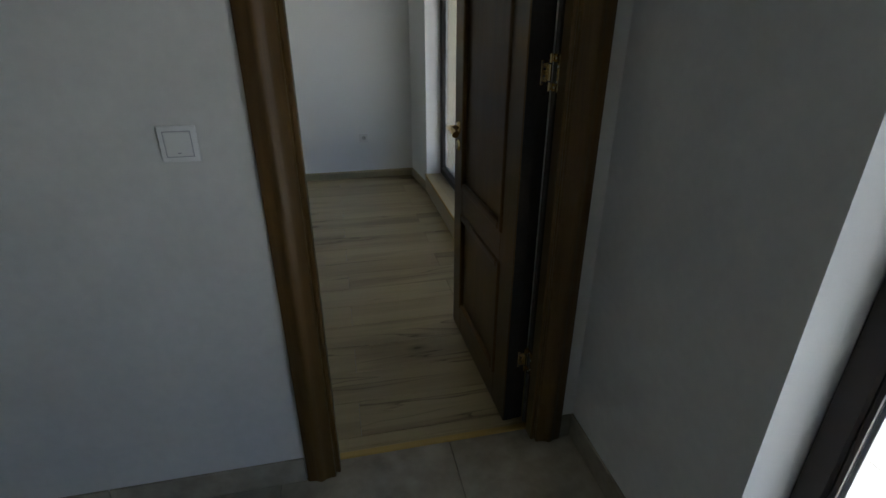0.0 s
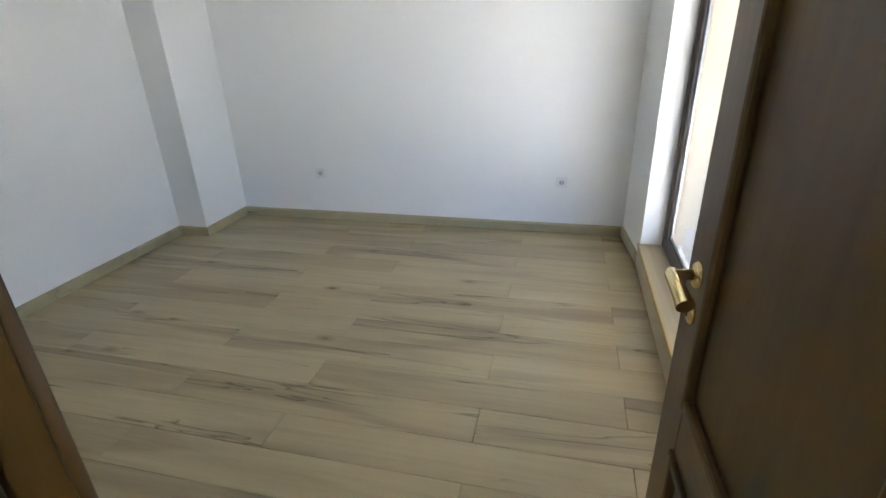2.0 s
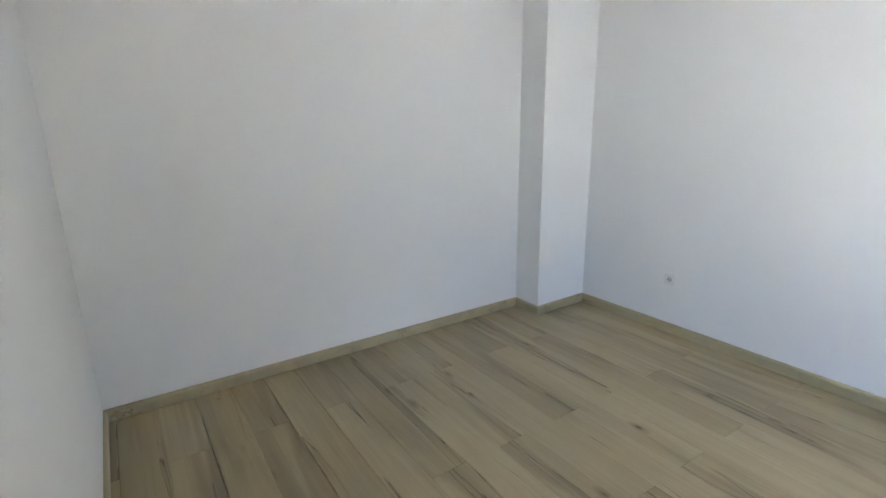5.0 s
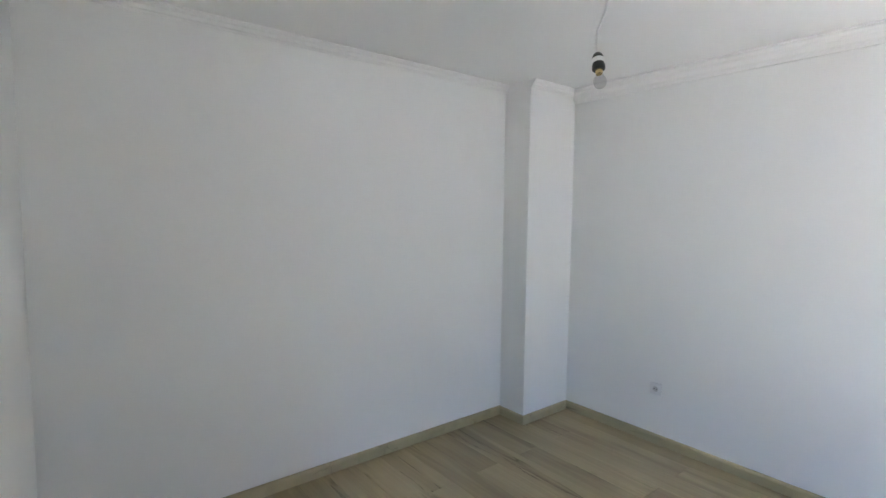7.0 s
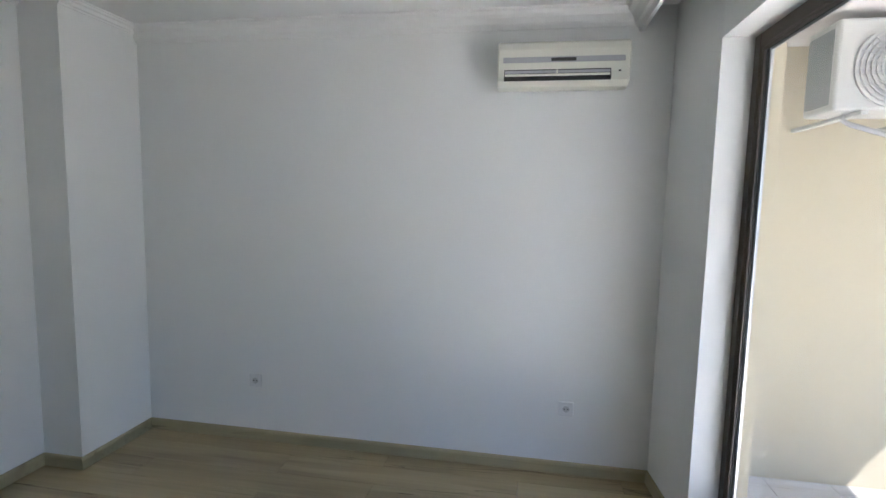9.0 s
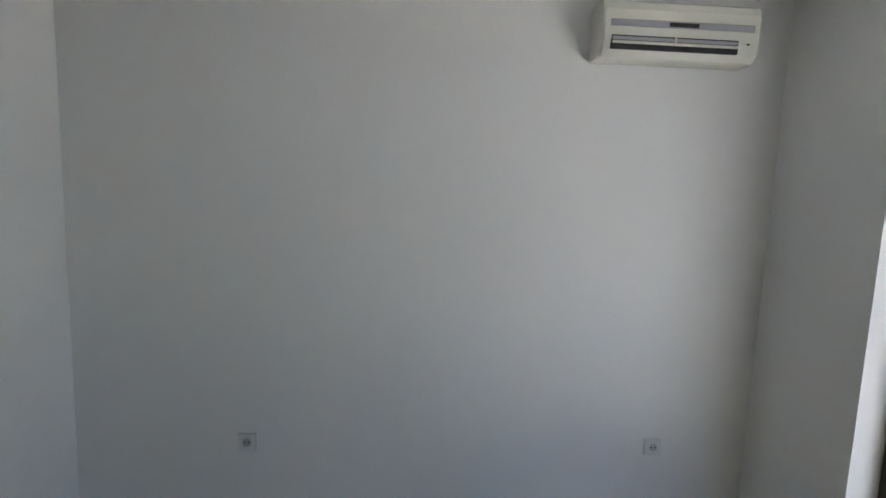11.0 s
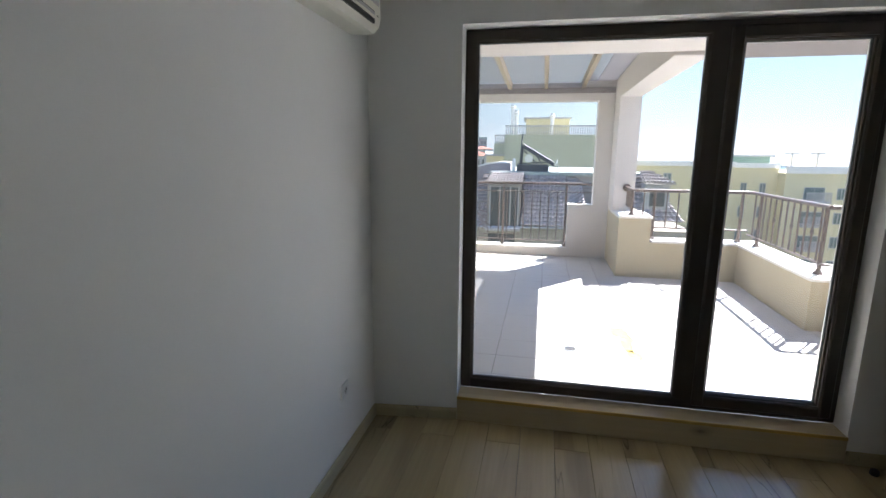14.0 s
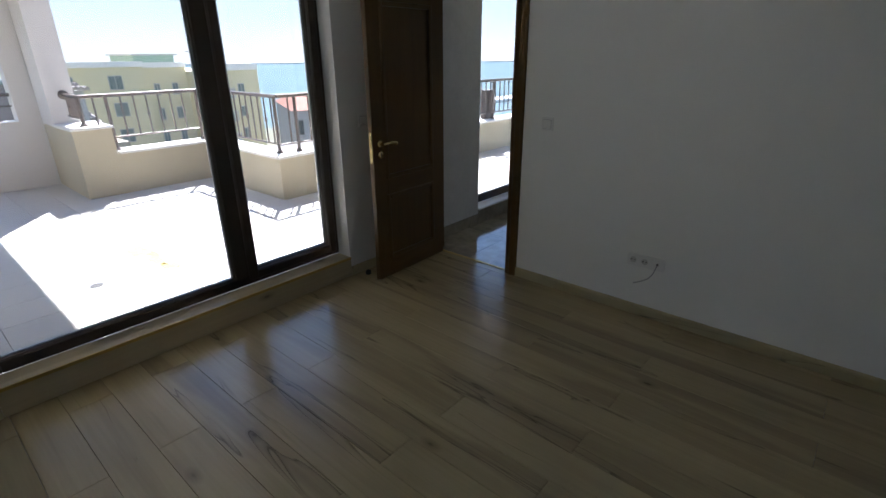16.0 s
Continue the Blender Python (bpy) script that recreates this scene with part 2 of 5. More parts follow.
def lathe(profile, at=(0, 0, 0), turn=None, sides=20, bm=None, hollow=False):
    """A turned body: pairs of radius and height round the z axis, then turned and set at a place."""
    out = bmesh.new()
    rings = [[out.verts.new((r * math.cos(2 * math.pi * k / sides), r * math.sin(2 * math.pi * k / sides), h)) for k in range(sides)] for r, h in profile]
    for a, b in zip(rings, rings[1:]):
        for k in range(sides):
            out.faces.new((a[k], a[(k + 1) % sides], b[(k + 1) % sides], b[k]))
    if hollow:
        for k in range(sides):
            out.faces.new((rings[-1][k], rings[-1][(k + 1) % sides], rings[0][(k + 1) % sides], rings[0][k]))
    else:
        out.faces.new(rings[0][::-1]), out.faces.new(rings[-1])
    return joined(bm, out, Matrix.Translation(at) @ (turn or Matrix.Identity(4)))


def run(profile, a, b, inward, bm=None):
    """A moulding: (out from the wall, up) pairs drawn from a to b, with inward the way from the wall into the room."""
    out = bmesh.new()
    a, b, n = Vector(a), Vector(b), Vector(inward)
    ends = [[out.verts.new(p + d * n + Vector((0, 0, h))) for d, h in profile] for p in (a, b)]
    k = len(profile)
    for i in range(k):
        out.faces.new((ends[0][i], ends[0][(i + 1) % k], ends[1][(i + 1) % k], ends[1][i]))
    out.faces.new(ends[0][::-1]), out.faces.new(ends[1])
    return joined(bm, out)


TO_Y = Matrix.Rotation(radians(90), 4, "X")     # a turned body's top points to -y
TO_X = Matrix.Rotation(radians(-90), 4, "Y")    # to -x

# ---- the room and the hall ----
W, E, S, N, TOP = -2.555, 0.945, 0.0, 3.43, 2.615
S2, OUT = -0.10, 1.19
HALL_S, HALL_W = -3.7, -1.9
EN = 0.892     # the east wall leans inwards towards the north corner


def walls(name, boxes, material, label):
    bm = None
    for b in boxes:
        bm = block(*b, bm=bm)
    return solid(name, bm, material, label, "wall", kind="structure")


walls("wall_north", [(W - 0.2, N, -0.3, OUT, N + 0.25, TOP + 0.2)], PLASTER, "plain white plastered wall under the air conditioner")
walls("wall_west", [(W - 0.2, S2, -0.3, W, N, TOP + 0.2)], PLASTER, "plain white plastered wall beside the corner column")
walls("wall_column", [(W, 2.90, 0, -2.30, N, TOP)], PLASTER, "white plastered structural column in the room corner")
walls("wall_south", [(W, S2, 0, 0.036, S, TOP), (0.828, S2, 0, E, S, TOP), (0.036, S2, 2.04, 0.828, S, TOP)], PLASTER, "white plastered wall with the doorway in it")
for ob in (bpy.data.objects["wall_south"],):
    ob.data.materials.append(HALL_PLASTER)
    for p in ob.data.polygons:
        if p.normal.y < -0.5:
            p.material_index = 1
walls("wall_east", [(E, -0.80, -0.3, OUT, -0.05, TOP + 0.2), (E, -0.05, -0.3, OUT, 0.815, TOP + 0.2), (E, 0.815, 2.285, OUT, 2.915, TOP + 0.2), (E, 0.815, -0.3, OUT, 2.915, 0.135),
                    (E, -2.75, 2.285, OUT, -0.80, TOP + 0.2), (E, -2.75, -0.3, OUT, -0.80, 0.135), (E, HALL_S - 0.2, -0.3, OUT, -2.75, TOP + 0.2)], PLASTER, "thick white plastered outer wall with deep window reveals")
stub = bmesh.new()
low, high = [[stub.verts.new((x, y, z)) for x, y in ((E, 2.915), (OUT, 2.915), (OUT, N), (EN, N))] for z in (-0.3, TOP + 0.2)]
for i in range(4):
    stub.faces.new((low[i], low[(i + 1) % 4], high[(i + 1) % 4], high[i]))
stub.faces.new(low[::-1]), stub.faces.new(high)
solid("wall_corner", stub, PLASTER, "white plastered wall stub between corner and window, slightly out of square", "wall", kind="structure")
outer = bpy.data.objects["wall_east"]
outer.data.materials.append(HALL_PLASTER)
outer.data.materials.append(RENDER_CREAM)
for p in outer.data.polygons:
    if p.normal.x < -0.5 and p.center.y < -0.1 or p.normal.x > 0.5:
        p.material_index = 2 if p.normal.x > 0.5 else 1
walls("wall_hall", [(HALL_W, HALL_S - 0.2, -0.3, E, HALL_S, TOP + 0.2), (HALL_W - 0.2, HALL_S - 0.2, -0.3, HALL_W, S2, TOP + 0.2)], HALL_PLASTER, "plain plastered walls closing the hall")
solid("ceiling", block(W - 0.2, HALL_S - 0.2, TOP, E, N, TOP + 0.2), CEILING_PAINT, "plain white painted ceiling", "ceiling", kind="structure")
solid("floor", block(W, -0.03, -0.2, E, N, -0.012), GROUT, "screed under the laminate floor of the room", "floor", kind="structure")

# moulded cornice; on the window side it hangs free of the wall and hides the curtain track
CORNICE = [(0, 0), (0, -0.068), (0.012, -0.068), (0.018, -0.056), (0.030, -0.050), (0.038, -0.030), (0.055, -0.022), (0.062, -0.010), (0.075, -0.008), (0.075, 0)]
WIDE = [(0.0, 0), (0.0, -0.13), (0.02, -0.13), (0.032, -0.105), (0.045, -0.098), (0.068, -0.050), (0.088, -0.034), (0.095, -0.015), (0.11, -0.012), (0.11, 0)]
SLIM = [(0.62 * a, 0.8 * b) for a, b in CORNICE]
BROAD = [(0.9 * a, 1.5 * b) for a, b in CORNICE]
cor = run(BROAD, (W, N, TOP), (0.73, N, TOP), (0, -1, 0))
run(SLIM, (W, S, TOP), (W, 2.90, TOP), (1, 0, 0), cor)
run(SLIM, (-2.30, 2.90, TOP), (-2.30, N, TOP), (1, 0, 0), cor)
run(SLIM, (W, S, TOP), (0.73, S, TOP), (0, 1, 0), cor)
run(WIDE, (0.73, S, TOP), (0.73, N, TOP), (-1, 0, 0), cor)
solid("cornice", cor, CEILING_PAINT, "white moulded plaster cornice under the ceiling", "cornice", kind="structure")

SKIRT = [(0, 0), (0.016, 0), (0.016, 0.052), (0.012, 0.064), (0.006, 0.07), (0, 0.07)]
base = thing("baseboard", W, N, 0, "oak-coloured laminate skirting along the walls", "baseboard", kind="structure")
for a, b, n in (((W, 2.90), (W, S), (1, 0, 0)), ((-2.30, 2.90), (W, 2.90), (0, -1, 0)), ((-2.30, N), (-2.30, 2.884), (1, 0, 0)), ((-2.30, N), (EN, N), (0, -1, 0)),
                ((EN, N), (E, 2.915), (-1, 0, 0)), ((E, 0.815), (E, S), (-1, 0, 0)), ((W, S), (-0.028, S), (0, 1, 0)), ((0.896, S), (E, S), (0, 1, 0))):
    part("skirting", run(SKIRT, (*a, 0), (*b, 0), n), SKIRTING, base)

# threshold, hall floor slab and the tiled hall plinths
solid("threshold", run([(0, 0), (0.0, 0.004), (0.006, 0.007), (0.024, 0.007), (0.03, 0.004), (0.03, 0)], (0.072, -0.045, -0.002), (0.795, -0.045, -0.002), (0, 1, 0)), BRASS_STRIP, "brass strip between laminate and hall tiles", "threshold", kind="structure")
solid("floor_hall", block(HALL_W, HALL_S, -0.2, E, -0.03, -0.012), GROUT, "grouted bed of the hall tiles", "floor", kind="structure")
plinth = thing("baseboard_hall", E, -0.5, 0, "polished beige tile plinth along the hall walls", "baseboard", kind="structure")
for b in ((E - 0.010, -0.80, 0, E, S2, 0.10), (-0.62, S2 - 0.010, 0, -0.029, S2, 0.10), (-1.24, S2 - 0.010, 0, -0.623, S2, 0.10), (0.897, S2 - 0.010, 0, E - 0.011, S2, 0.10)):
    part("tile", block(*b, bevel=0.002), HALL_TILE, plinth)
sill_h = thing("sill_hall", E, -1.8, 0, "tiled step under the hall window", "window sill", kind="structure")
part("riser", block(E - 0.012, -2.75, 0, E, -0.802, 0.136, 0.002), HALL_TILE, sill_h)
part("tread", block(E - 0.016, -2.75, 0.137, 1.069, -0.802, 0.152, 0.002), COPING, sill_h)

# ---- windows ----


def bars(x0, x1, y0, y1, z0, z1, w, chamfer=0.006):
    """Four frame bars round an opening."""
    bm = block(x0, y0, z0, x1, y0 + w, z1, chamfer)
    block(x0, y1 - w, z0, x1, y1, z1, chamfer, bm)
    block(x0 + 0.001, y0 + w - chamfer, z0, x1 - 0.001, y1 - w + chamfer, z0 + w, chamfer, bm)
    block(x0 + 0.001, y0 + w - chamfer, z1 - w, x1 - 0.001, y1 - w + chamfer, z1, chamfer, bm)
    return bm


def pane(parent, y0, y1, z0, z1, x=1.142):
    g = part("pane", block(x, y0, z0, x + 0.006, y1, z1), GLASS, parent, "clear glass pane")
    g.visible_shadow = False
    part("gasket", bars(x - 0.006, x - 0.001, y0, y1, z0, z1, 0.010, 0.001), GASKET, parent)
    part("spacer", bars(x + 0.008, x + 0.020, y0, y1, z0, z1, 0.013, 0.001), SPACER, parent, "bright aluminium spacer between the panes")


win = thing("window_1", 1.15, 1.85, 0.155, "dark brown plastic terrace window with a fixed pane and a glazed door", "window", kind="structure")
part("window_frame", bars(1.115, 1.165, 0.815, 2.915, 0.155, 2.284, 0.062), BROWN_PVC, win)
part("mullion", block(1.117, 1.55, 0.205, 1.163, 1.652, 2.236, 0.008), BROWN_PVC, win)
part("glazing_bead", bars(1.122, 1.140, 1.648, 2.857, 0.213, 2.226, 0.014, 0.006), BROWN_PVC, win)
pane(win, 1.653, 2.852, 0.218, 2.222)
sash = part("sash", bars(1.100, 1.160, 0.842, 1.558, 0.180, 2.255, 0.066, 0.010), BROWN_PVC, win, "glazed door sash")
part("sash_bead", bars(1.122, 1.140, 0.904, 1.496, 0.242, 2.193, 0.014, 0.005), BROWN_PVC, sash)
pane(sash, 0.910, 1.490, 0.248, 2.187)

win2 = thing("window_2", 1.15, -1.8, 0.152, "dark brown plastic hall window onto the terrace", "window", kind="structure")
part("window_frame", bars(1.115, 1.165, -2.75, -0.80, 0.152, 2.284, 0.062), BROWN_PVC, win2)
part("glazing_bead", bars(1.122, 1.140, -2.692, -0.858, 0.210, 2.226, 0.014, 0.006), BROWN_PVC, win2)
pane(win2, -2.688, -0.862, 0.214, 2.222)

win.location.x -= 0.045
win2.location.x -= 0.045

reveal = thing("trim_reveal", OUT, 1.85, 1.2, "cream rendered outer reveal round the terrace window", "window reveal", kind="structure")
for b in ((1.122, 2.909, 0.155, OUT + 0.002, 2.9148, 2.284), (1.122, 0.8152, 0.155, OUT + 0.002, 0.821, 2.284), (1.122, 0.822, 2.279, OUT + 0.002, 2.908, 2.2848)):
    part("lining", block(*b, bevel=0.001), RENDER_CREAM, reveal)

sill = thing("sill_1", E, 1.85, 0, "oak laminate step and sill under the terrace window", "window sill", kind="structure")
part("riser", block(E - 0.014, 0.816, 0.001, E, 2.914, 0.134, 0.001), SILL_WOOD, sill)
part("tread", block(E - 0.010, 0.816, 0.136, 1.078, 2.914, 0.151, 0.002), SILL_WOOD, sill)
part("edge_strip", block(E - 0.018, 0.816, 0.135, E - 0.0105, 2.914, 0.155, 0.002), BRASS_STRIP, sill, "thin yellow edge strip")

# ---- the doorway and the open door ----
SEAL = plain("dull grey rubber", (0.085, 0.08, 0.075), 0.9, vary=0.06)
jamb = thing("door_frame", 0.4, -0.05, 0, "dark stained moulded wooden door frame", "door frame", kind="structure")
part("lining", block(0.02, S2, 0, 0.055, S, 2.005, 0.003), DOOR_Z, jamb)
part("lining", block(0.780, S2, 0, 0.812, S, 2.005, 0.003), DOOR_Z, jamb)
part("lining", block(0.02, S2, 2.005, 0.812, S, 2.04, 0.003), DOOR_X, jamb)
part("stop", block(0.055, S2, 0, 0.068, -0.046, 1.99, 0.003), DOOR_Z, jamb)
part("stop", block(0.767, S2, 0, 0.780, -0.046, 1.99, 0.003), DOOR_Z, jamb)
part("stop", block(0.068, S2, 1.99, 0.767, -0.046, 2.005, 0.003), DOOR_X, jamb)
part("seal", block(0.770, -0.012, 0, 0.779, 0.002, 1.99, 0.003), SEAL, jamb, "dull grey rubber seal strip")
# Thin facing on the rebate; its dark colour stands for shade there.
part("rebate", block(0.7775, -0.0455, 0, 0.7805, -0.0125, 1.99, 0.0005), GAP_SHADE, jamb, "frame rebate facing with its shade in the dark colour")


def casing(x, out, y, ny, top):
    """An upright moulded casing from its inner edge x outwards."""
    shape = [(0.0, 0), (0.0, 0.010), (0.003, 0.014), (0.016, 0.015), (0.026, 0.0155), (0.034, 0.018), (0.040, 0.0225), (0.047, 0.0255), (0.054, 0.0255), (0.060, 0.0225), (0.066, 0.0185), (0.076, 0.017), (0.089, 0.0165), (0.094, 0.013), (0.095, 0)]
    out_bm = bmesh.new()
    ends = [[out_bm.verts.new((x + out * d, y + ny * h, z)) for d, h in shape] for z in (0, top)]
    for i in range(len(shape) - 1):
        out_bm.faces.new((ends[0][i], ends[0][i + 1], ends[1][i + 1], ends[1][i]))
    out_bm.faces.new((ends[0][0], ends[0][-1], ends[1][-1], ends[1][0]))
    out_bm.faces.new(ends[0]), out_bm.faces.new(ends[1])
    return out_bm


HEAD = [(0, 0), (0.010, 0), (0.014, 0.003), (0.015, 0.016), (0.0155, 0.026), (0.018, 0.034), (0.0225, 0.040), (0.0255, 0.047), (0.0255, 0.054), (0.0225, 0.060), (0.0185, 0.066), (0.017, 0.076), (0.0165, 0.089), (0.013, 0.094), (0, 0.095)]
for y, ny in ((S2, -1), (S, 1)):
    part("casing", casing(0.052, -1, y, ny, 2.0), DOOR_Z, jamb, "", True)
    part("casing", casing(0.784, 1, y, ny, 2.0), DOOR_Z, jamb, "", True)
    part("casing", run(HEAD, (-0.043, y, 2.001), (0.879, y, 2.001), (0, ny, 0)), DOOR_X, jamb, "", True)
strike = part("strike_plate", block(0.0545, -0.018, 0.885, 0.0565, -0.002, 1.085, 0.0008), BRASS, jamb, "brass strike plate with two slots")
part("slot", block(0.0550, -0.015, 1.020, 0.0572, -0.005, 1.050), DARK_PLASTIC, strike)
part("slot", block(0.0550, -0.015, 0.930, 0.0572, -0.005, 0.970), DARK_PLASTIC, strike)

L0, L1, LW, LE, LT = 0.004, 0.748, 0.700, 0.740, 2.0
door = thing("door_1", 0.72, 0.0, 0.01, "dark stained two-panel wooden door standing open at a right angle", "door", kind="structure")
for y0, y1 in ((L0, 0.135), (0.620, L1)):
    part("stile", block(LW, y0, 0.01, LE, y1, LT, 0.003), DOOR_Z, door)
for z0, z1 in ((0.01, 0.165), (0.63, 0.775), (1.885, LT)):
    part("rail", block(LW + 0.0005, 0.1345, z0, LE - 0.0005, 0.6205, z1, 0.002), DOOR_Y, door)

# Dark facing and added filler strip: the hinge gap's shadow is their colour.
part("hinge_edge", block(LW + 0.004, L0 - 0.002, 0.012, LE - 0.001, L0 + 0.001, LT - 0.002, 0.0008), GAP_SHADE, door, "hinge edge facing with the gap's shade in its colour")
part("gap_strip", block(LE - 0.002, 0.006, 0.01, 0.778, 0.020, LT, 0.002), GAP_SHADE, door, "added strip filling the hinge gap, shade in its colour")


def panel(name, z0, z1):
    """A sunk field with a moulded rim proud of the stiles on both faces."""
    p = part(name, block(LW + 0.012, 0.130, z0 - 0.005, LE - 0.012, 0.625, z1 + 0.005), DOOR_Z, door)
    for x, s in ((LW, -1), (LE, 1)):
        bm = None
        for y0, y1, za, zb in ((0.120, 0.150, z0 - 0.015, z1 + 0.015), (0.605, 0.635, z0 - 0.015, z1 + 0.015), (0.149, 0.606, z0 - 0.015, z0 + 0.015), (0.149, 0.606, z1 - 0.015, z1 + 0.015)):
            bm = block(min(x - s * 0.013, x + s * 0.009), y0, za, max(x - s * 0.013, x + s * 0.009), y1, zb, 0.007, bm, 2)
        part("moulding", bm, DOOR_Z, p)


panel("upper_panel", 0.775, 1.885)
panel("lower_panel", 0.165, 0.63)
for x, s in ((LW, -1), (LE, 1)):
    turn = Matrix.Rotation(radians(90 * s), 4, "Y")
    h = part("handle", lathe([(0.026, 0), (0.026, 0.004), (0.022, 0.009), (0.011, 0.011), (0.010, 0.045)], (x, 0.680, 1.015), turn, 24), BRASS, door, "polished brass lever handle", True)
    lever = [(x + s * 0.045, 0.690, 1.015), (x + s * 0.052, 0.665, 1.020), (x + s * 0.052, 0.625, 1.022), (x + s * 0.050, 0.590, 1.018), (x + s * 0.047, 0.568, 1.010)]
    part("lever", tube(lever, 0.0095, 12, r_end=0.0155), BRASS, h, "curved brass lever", True)
    k = part("escutcheon", lathe([(0.025, 0), (0.025, 0.004), (0.021, 0.008), (0.012, 0.009)], (x, 0.680, 0.94), turn, 24), BRASS, door, "round brass keyhole plate", True)
    part("keyhole", block(x + s * 0.009 - 0.001, 0.677, 0.929, x + s * 0.009 + 0.001, 0.683, 0.951, 0.0006), DARK_PLASTIC, k)
latch = part("latch_plate", block(LW + 0.008, L1 - 0.001, 0.885, LE - 0.008, L1 + 0.0025, 1.095, 0.001), BRASS, door, "brass latch plate on the door edge")
part("latch_bolt", block(LW + 0.012, L1, 1.015, LE - 0.012, L1 + 0.012, 1.035, 0.003), BRASS, latch)
part("screw", lathe([(0.004, 0), (0.004, 0.002)], (0.72, L1 + 0.002, 1.08), Matrix.Rotation(radians(-90), 4, "X"), 10), STEEL, latch)
part("screw", lathe([(0.004, 0), (0.004, 0.002)], (0.72, L1 + 0.002, 0.90), Matrix.Rotation(radians(-90), 4, "X"), 10), STEEL, latch)
for z in (0.30, 1.297):
    hg = part("hinge", tube([(0.769, -0.003, z - 0.05), (0.769, -0.003, z + 0.05)], 0.0058, 12), BRASS, door, "brass butterfly hinge", True)
    for dz in (-0.024, 0.024):
        part("knuckle_ring", lathe([(0.0061, -0.0022), (0.0061, 0.0022)], (0.769, -0.003, z + dz), None, 12), DARK_PLASTIC, hg)
    frame_leaf = block(0.7755, -0.043, z + 0.028, 0.7785, -0.003, z + 0.05, 0.001)
    block(0.7755, -0.043, z - 0.05, 0.7785, -0.003, z - 0.028, 0.001, frame_leaf)
    block(0.7755, -0.043, z - 0.0285, 0.7785, -0.033, z + 0.0285, 0.001, frame_leaf)
    part("frame_leaf", frame_leaf, BRASS, hg, "brass leaf with a long cut-out")
    door_leaf = block(0.749, -0.0005, z - 0.026, 0.767, 0.0025, z + 0.026, 0.001)
    block(0.743, -0.0005, z - 0.034, 0.752, 0.0025, z + 0.034, 0.001, door_leaf)
    part("door_leaf", door_leaf, BRASS, hg)
    for dz in (-0.027, -0.010, 0.010, 0.027):
        part("screw", lathe([(0.0036, 0), (0.0036, 0.001)], (0.7475 + 0.005 * (abs(dz) < 0.02), -0.0003, z + dz), TO_Y, 10), DARK_PLASTIC, hg)
    for y, dz in ((-0.022, 0.039), (-0.022, -0.039), (-0.038, 0.018), (-0.038, -0.022)):
        part("screw", lathe([(0.0036, 0), (0.0036, 0.001)], (0.7757, y, z + dz), TO_X, 10), STEEL, hg)
stopper = thing("door_stopper", 0.86, 0.715, 0, "small dark rubber door stop on the floor", "door stop")
part("rubber_buffer", lathe([(0.020, 0), (0.022, 0.006), (0.020, 0.026), (0.012, 0.032)], (0.86, 0.715, 0.0), None, 16), GASKET, stopper, "", True)
door.rotation_euler.z = radians(1.8)
door.location.x += 0.008
jamb.location.x += 0.016

# ---- electrical fittings ----


FITTING = plain("white plastic plate", (0.78, 0.78, 0.77), 0.3, vary=0.02, relief=0.02)
CUP = plain("socket cup plastic", (0.54, 0.54, 0.53), 0.4, vary=0.03)


def socket(m, group=""):
    """A white wall socket, built facing -y at the origin."""
    t = thing("wall_socket", 0, 0, 0, "white plastic wall socket above the skirting", "wall socket", group)
    part("plate", block(-0.042, -0.011, -0.042, 0.042, 0, 0.042, 0.004, seg=2), FITTING, t)
    well = part("well", lathe([(0.0200, 0.0), (0.0225, 0.0), (0.0225, 0.0025), (0.0200, 0.0025)], (0, -0.011, 0), TO_Y, 24, None, True), FITTING, t)
    part("cup", lathe([(0.0198, 0), (0.0198, 0.0008)], (0, -0.0108, 0), TO_Y, 24), CUP, t, "recessed grey cup")
    for x in (-0.0095, 0.0095):
        part("pin_hole", lathe([(0.0036, 0), (0.0036, 0.001)], (x, -0.0113, 0), TO_Y, 10), DARK_PLASTIC, t)
    for z in (-0.018, 0.018):
        part("earth_clip", block(-0.003, -0.0135, z - 0.003, 0.003, -0.011, z + 0.003, 0.0005), STEEL, t)
    t.matrix_basis = m
    return t


sock = socket(pose(-1.523, N, 0.397), "sockets on the north wall")
copy_thing(sock, pose(0.425, N, 0.392))


def switch(m, label):
    """A single rocker switch, built facing -y at the origin."""
    t = thing("light_switch", 0, 0, 0, label, "light switch")
    part("plate", block(-0.043, -0.009, -0.043, 0.043, 0, 0.043, 0.003, seg=2), FITTING, t)
    r = part("rocker", block(-0.0285, -0.0135, -0.0285, 0.0285, -0.008, 0.0285, 0.002, seg=2), WHITE_PLASTIC, t)
    part("mark", block(-0.004, -0.0139, -0.022, 0.004, -0.0134, -0.019), GREY_PLASTIC, r)
    part("gap", bars_xz(-0.031, 0.031, -0.031, 0.031, 0.0022), GREY_PLASTIC, t)
    t.matrix_basis = m
    return t


def bars_xz(x0, x1, z0, z1, w):
    bm = block(x0, -0.0098, z0, x0 + w, -0.0085, z1)
    block(x1 - w, -0.0098, z0, x1, -0.0085, z1, bm=bm)
    block(x0 + w, -0.0098, z0, x1 - w, -0.0085, z0 + w, bm=bm)
    block(x0 + w, -0.0098, z1 - w, x1 - w, -0.0085, z1, bm=bm)
    return bm


switch(pose(-0.193, S2, 1.166), "white plastic light switch on the hall wall")
switch(pose(-0.212, S, 1.150, 0, 0, 180), "white plastic light switch beside the doorway")
switch(pose(E, 0.605, 1.145, 0, 0, -90), "white plastic light switch behind the open door")

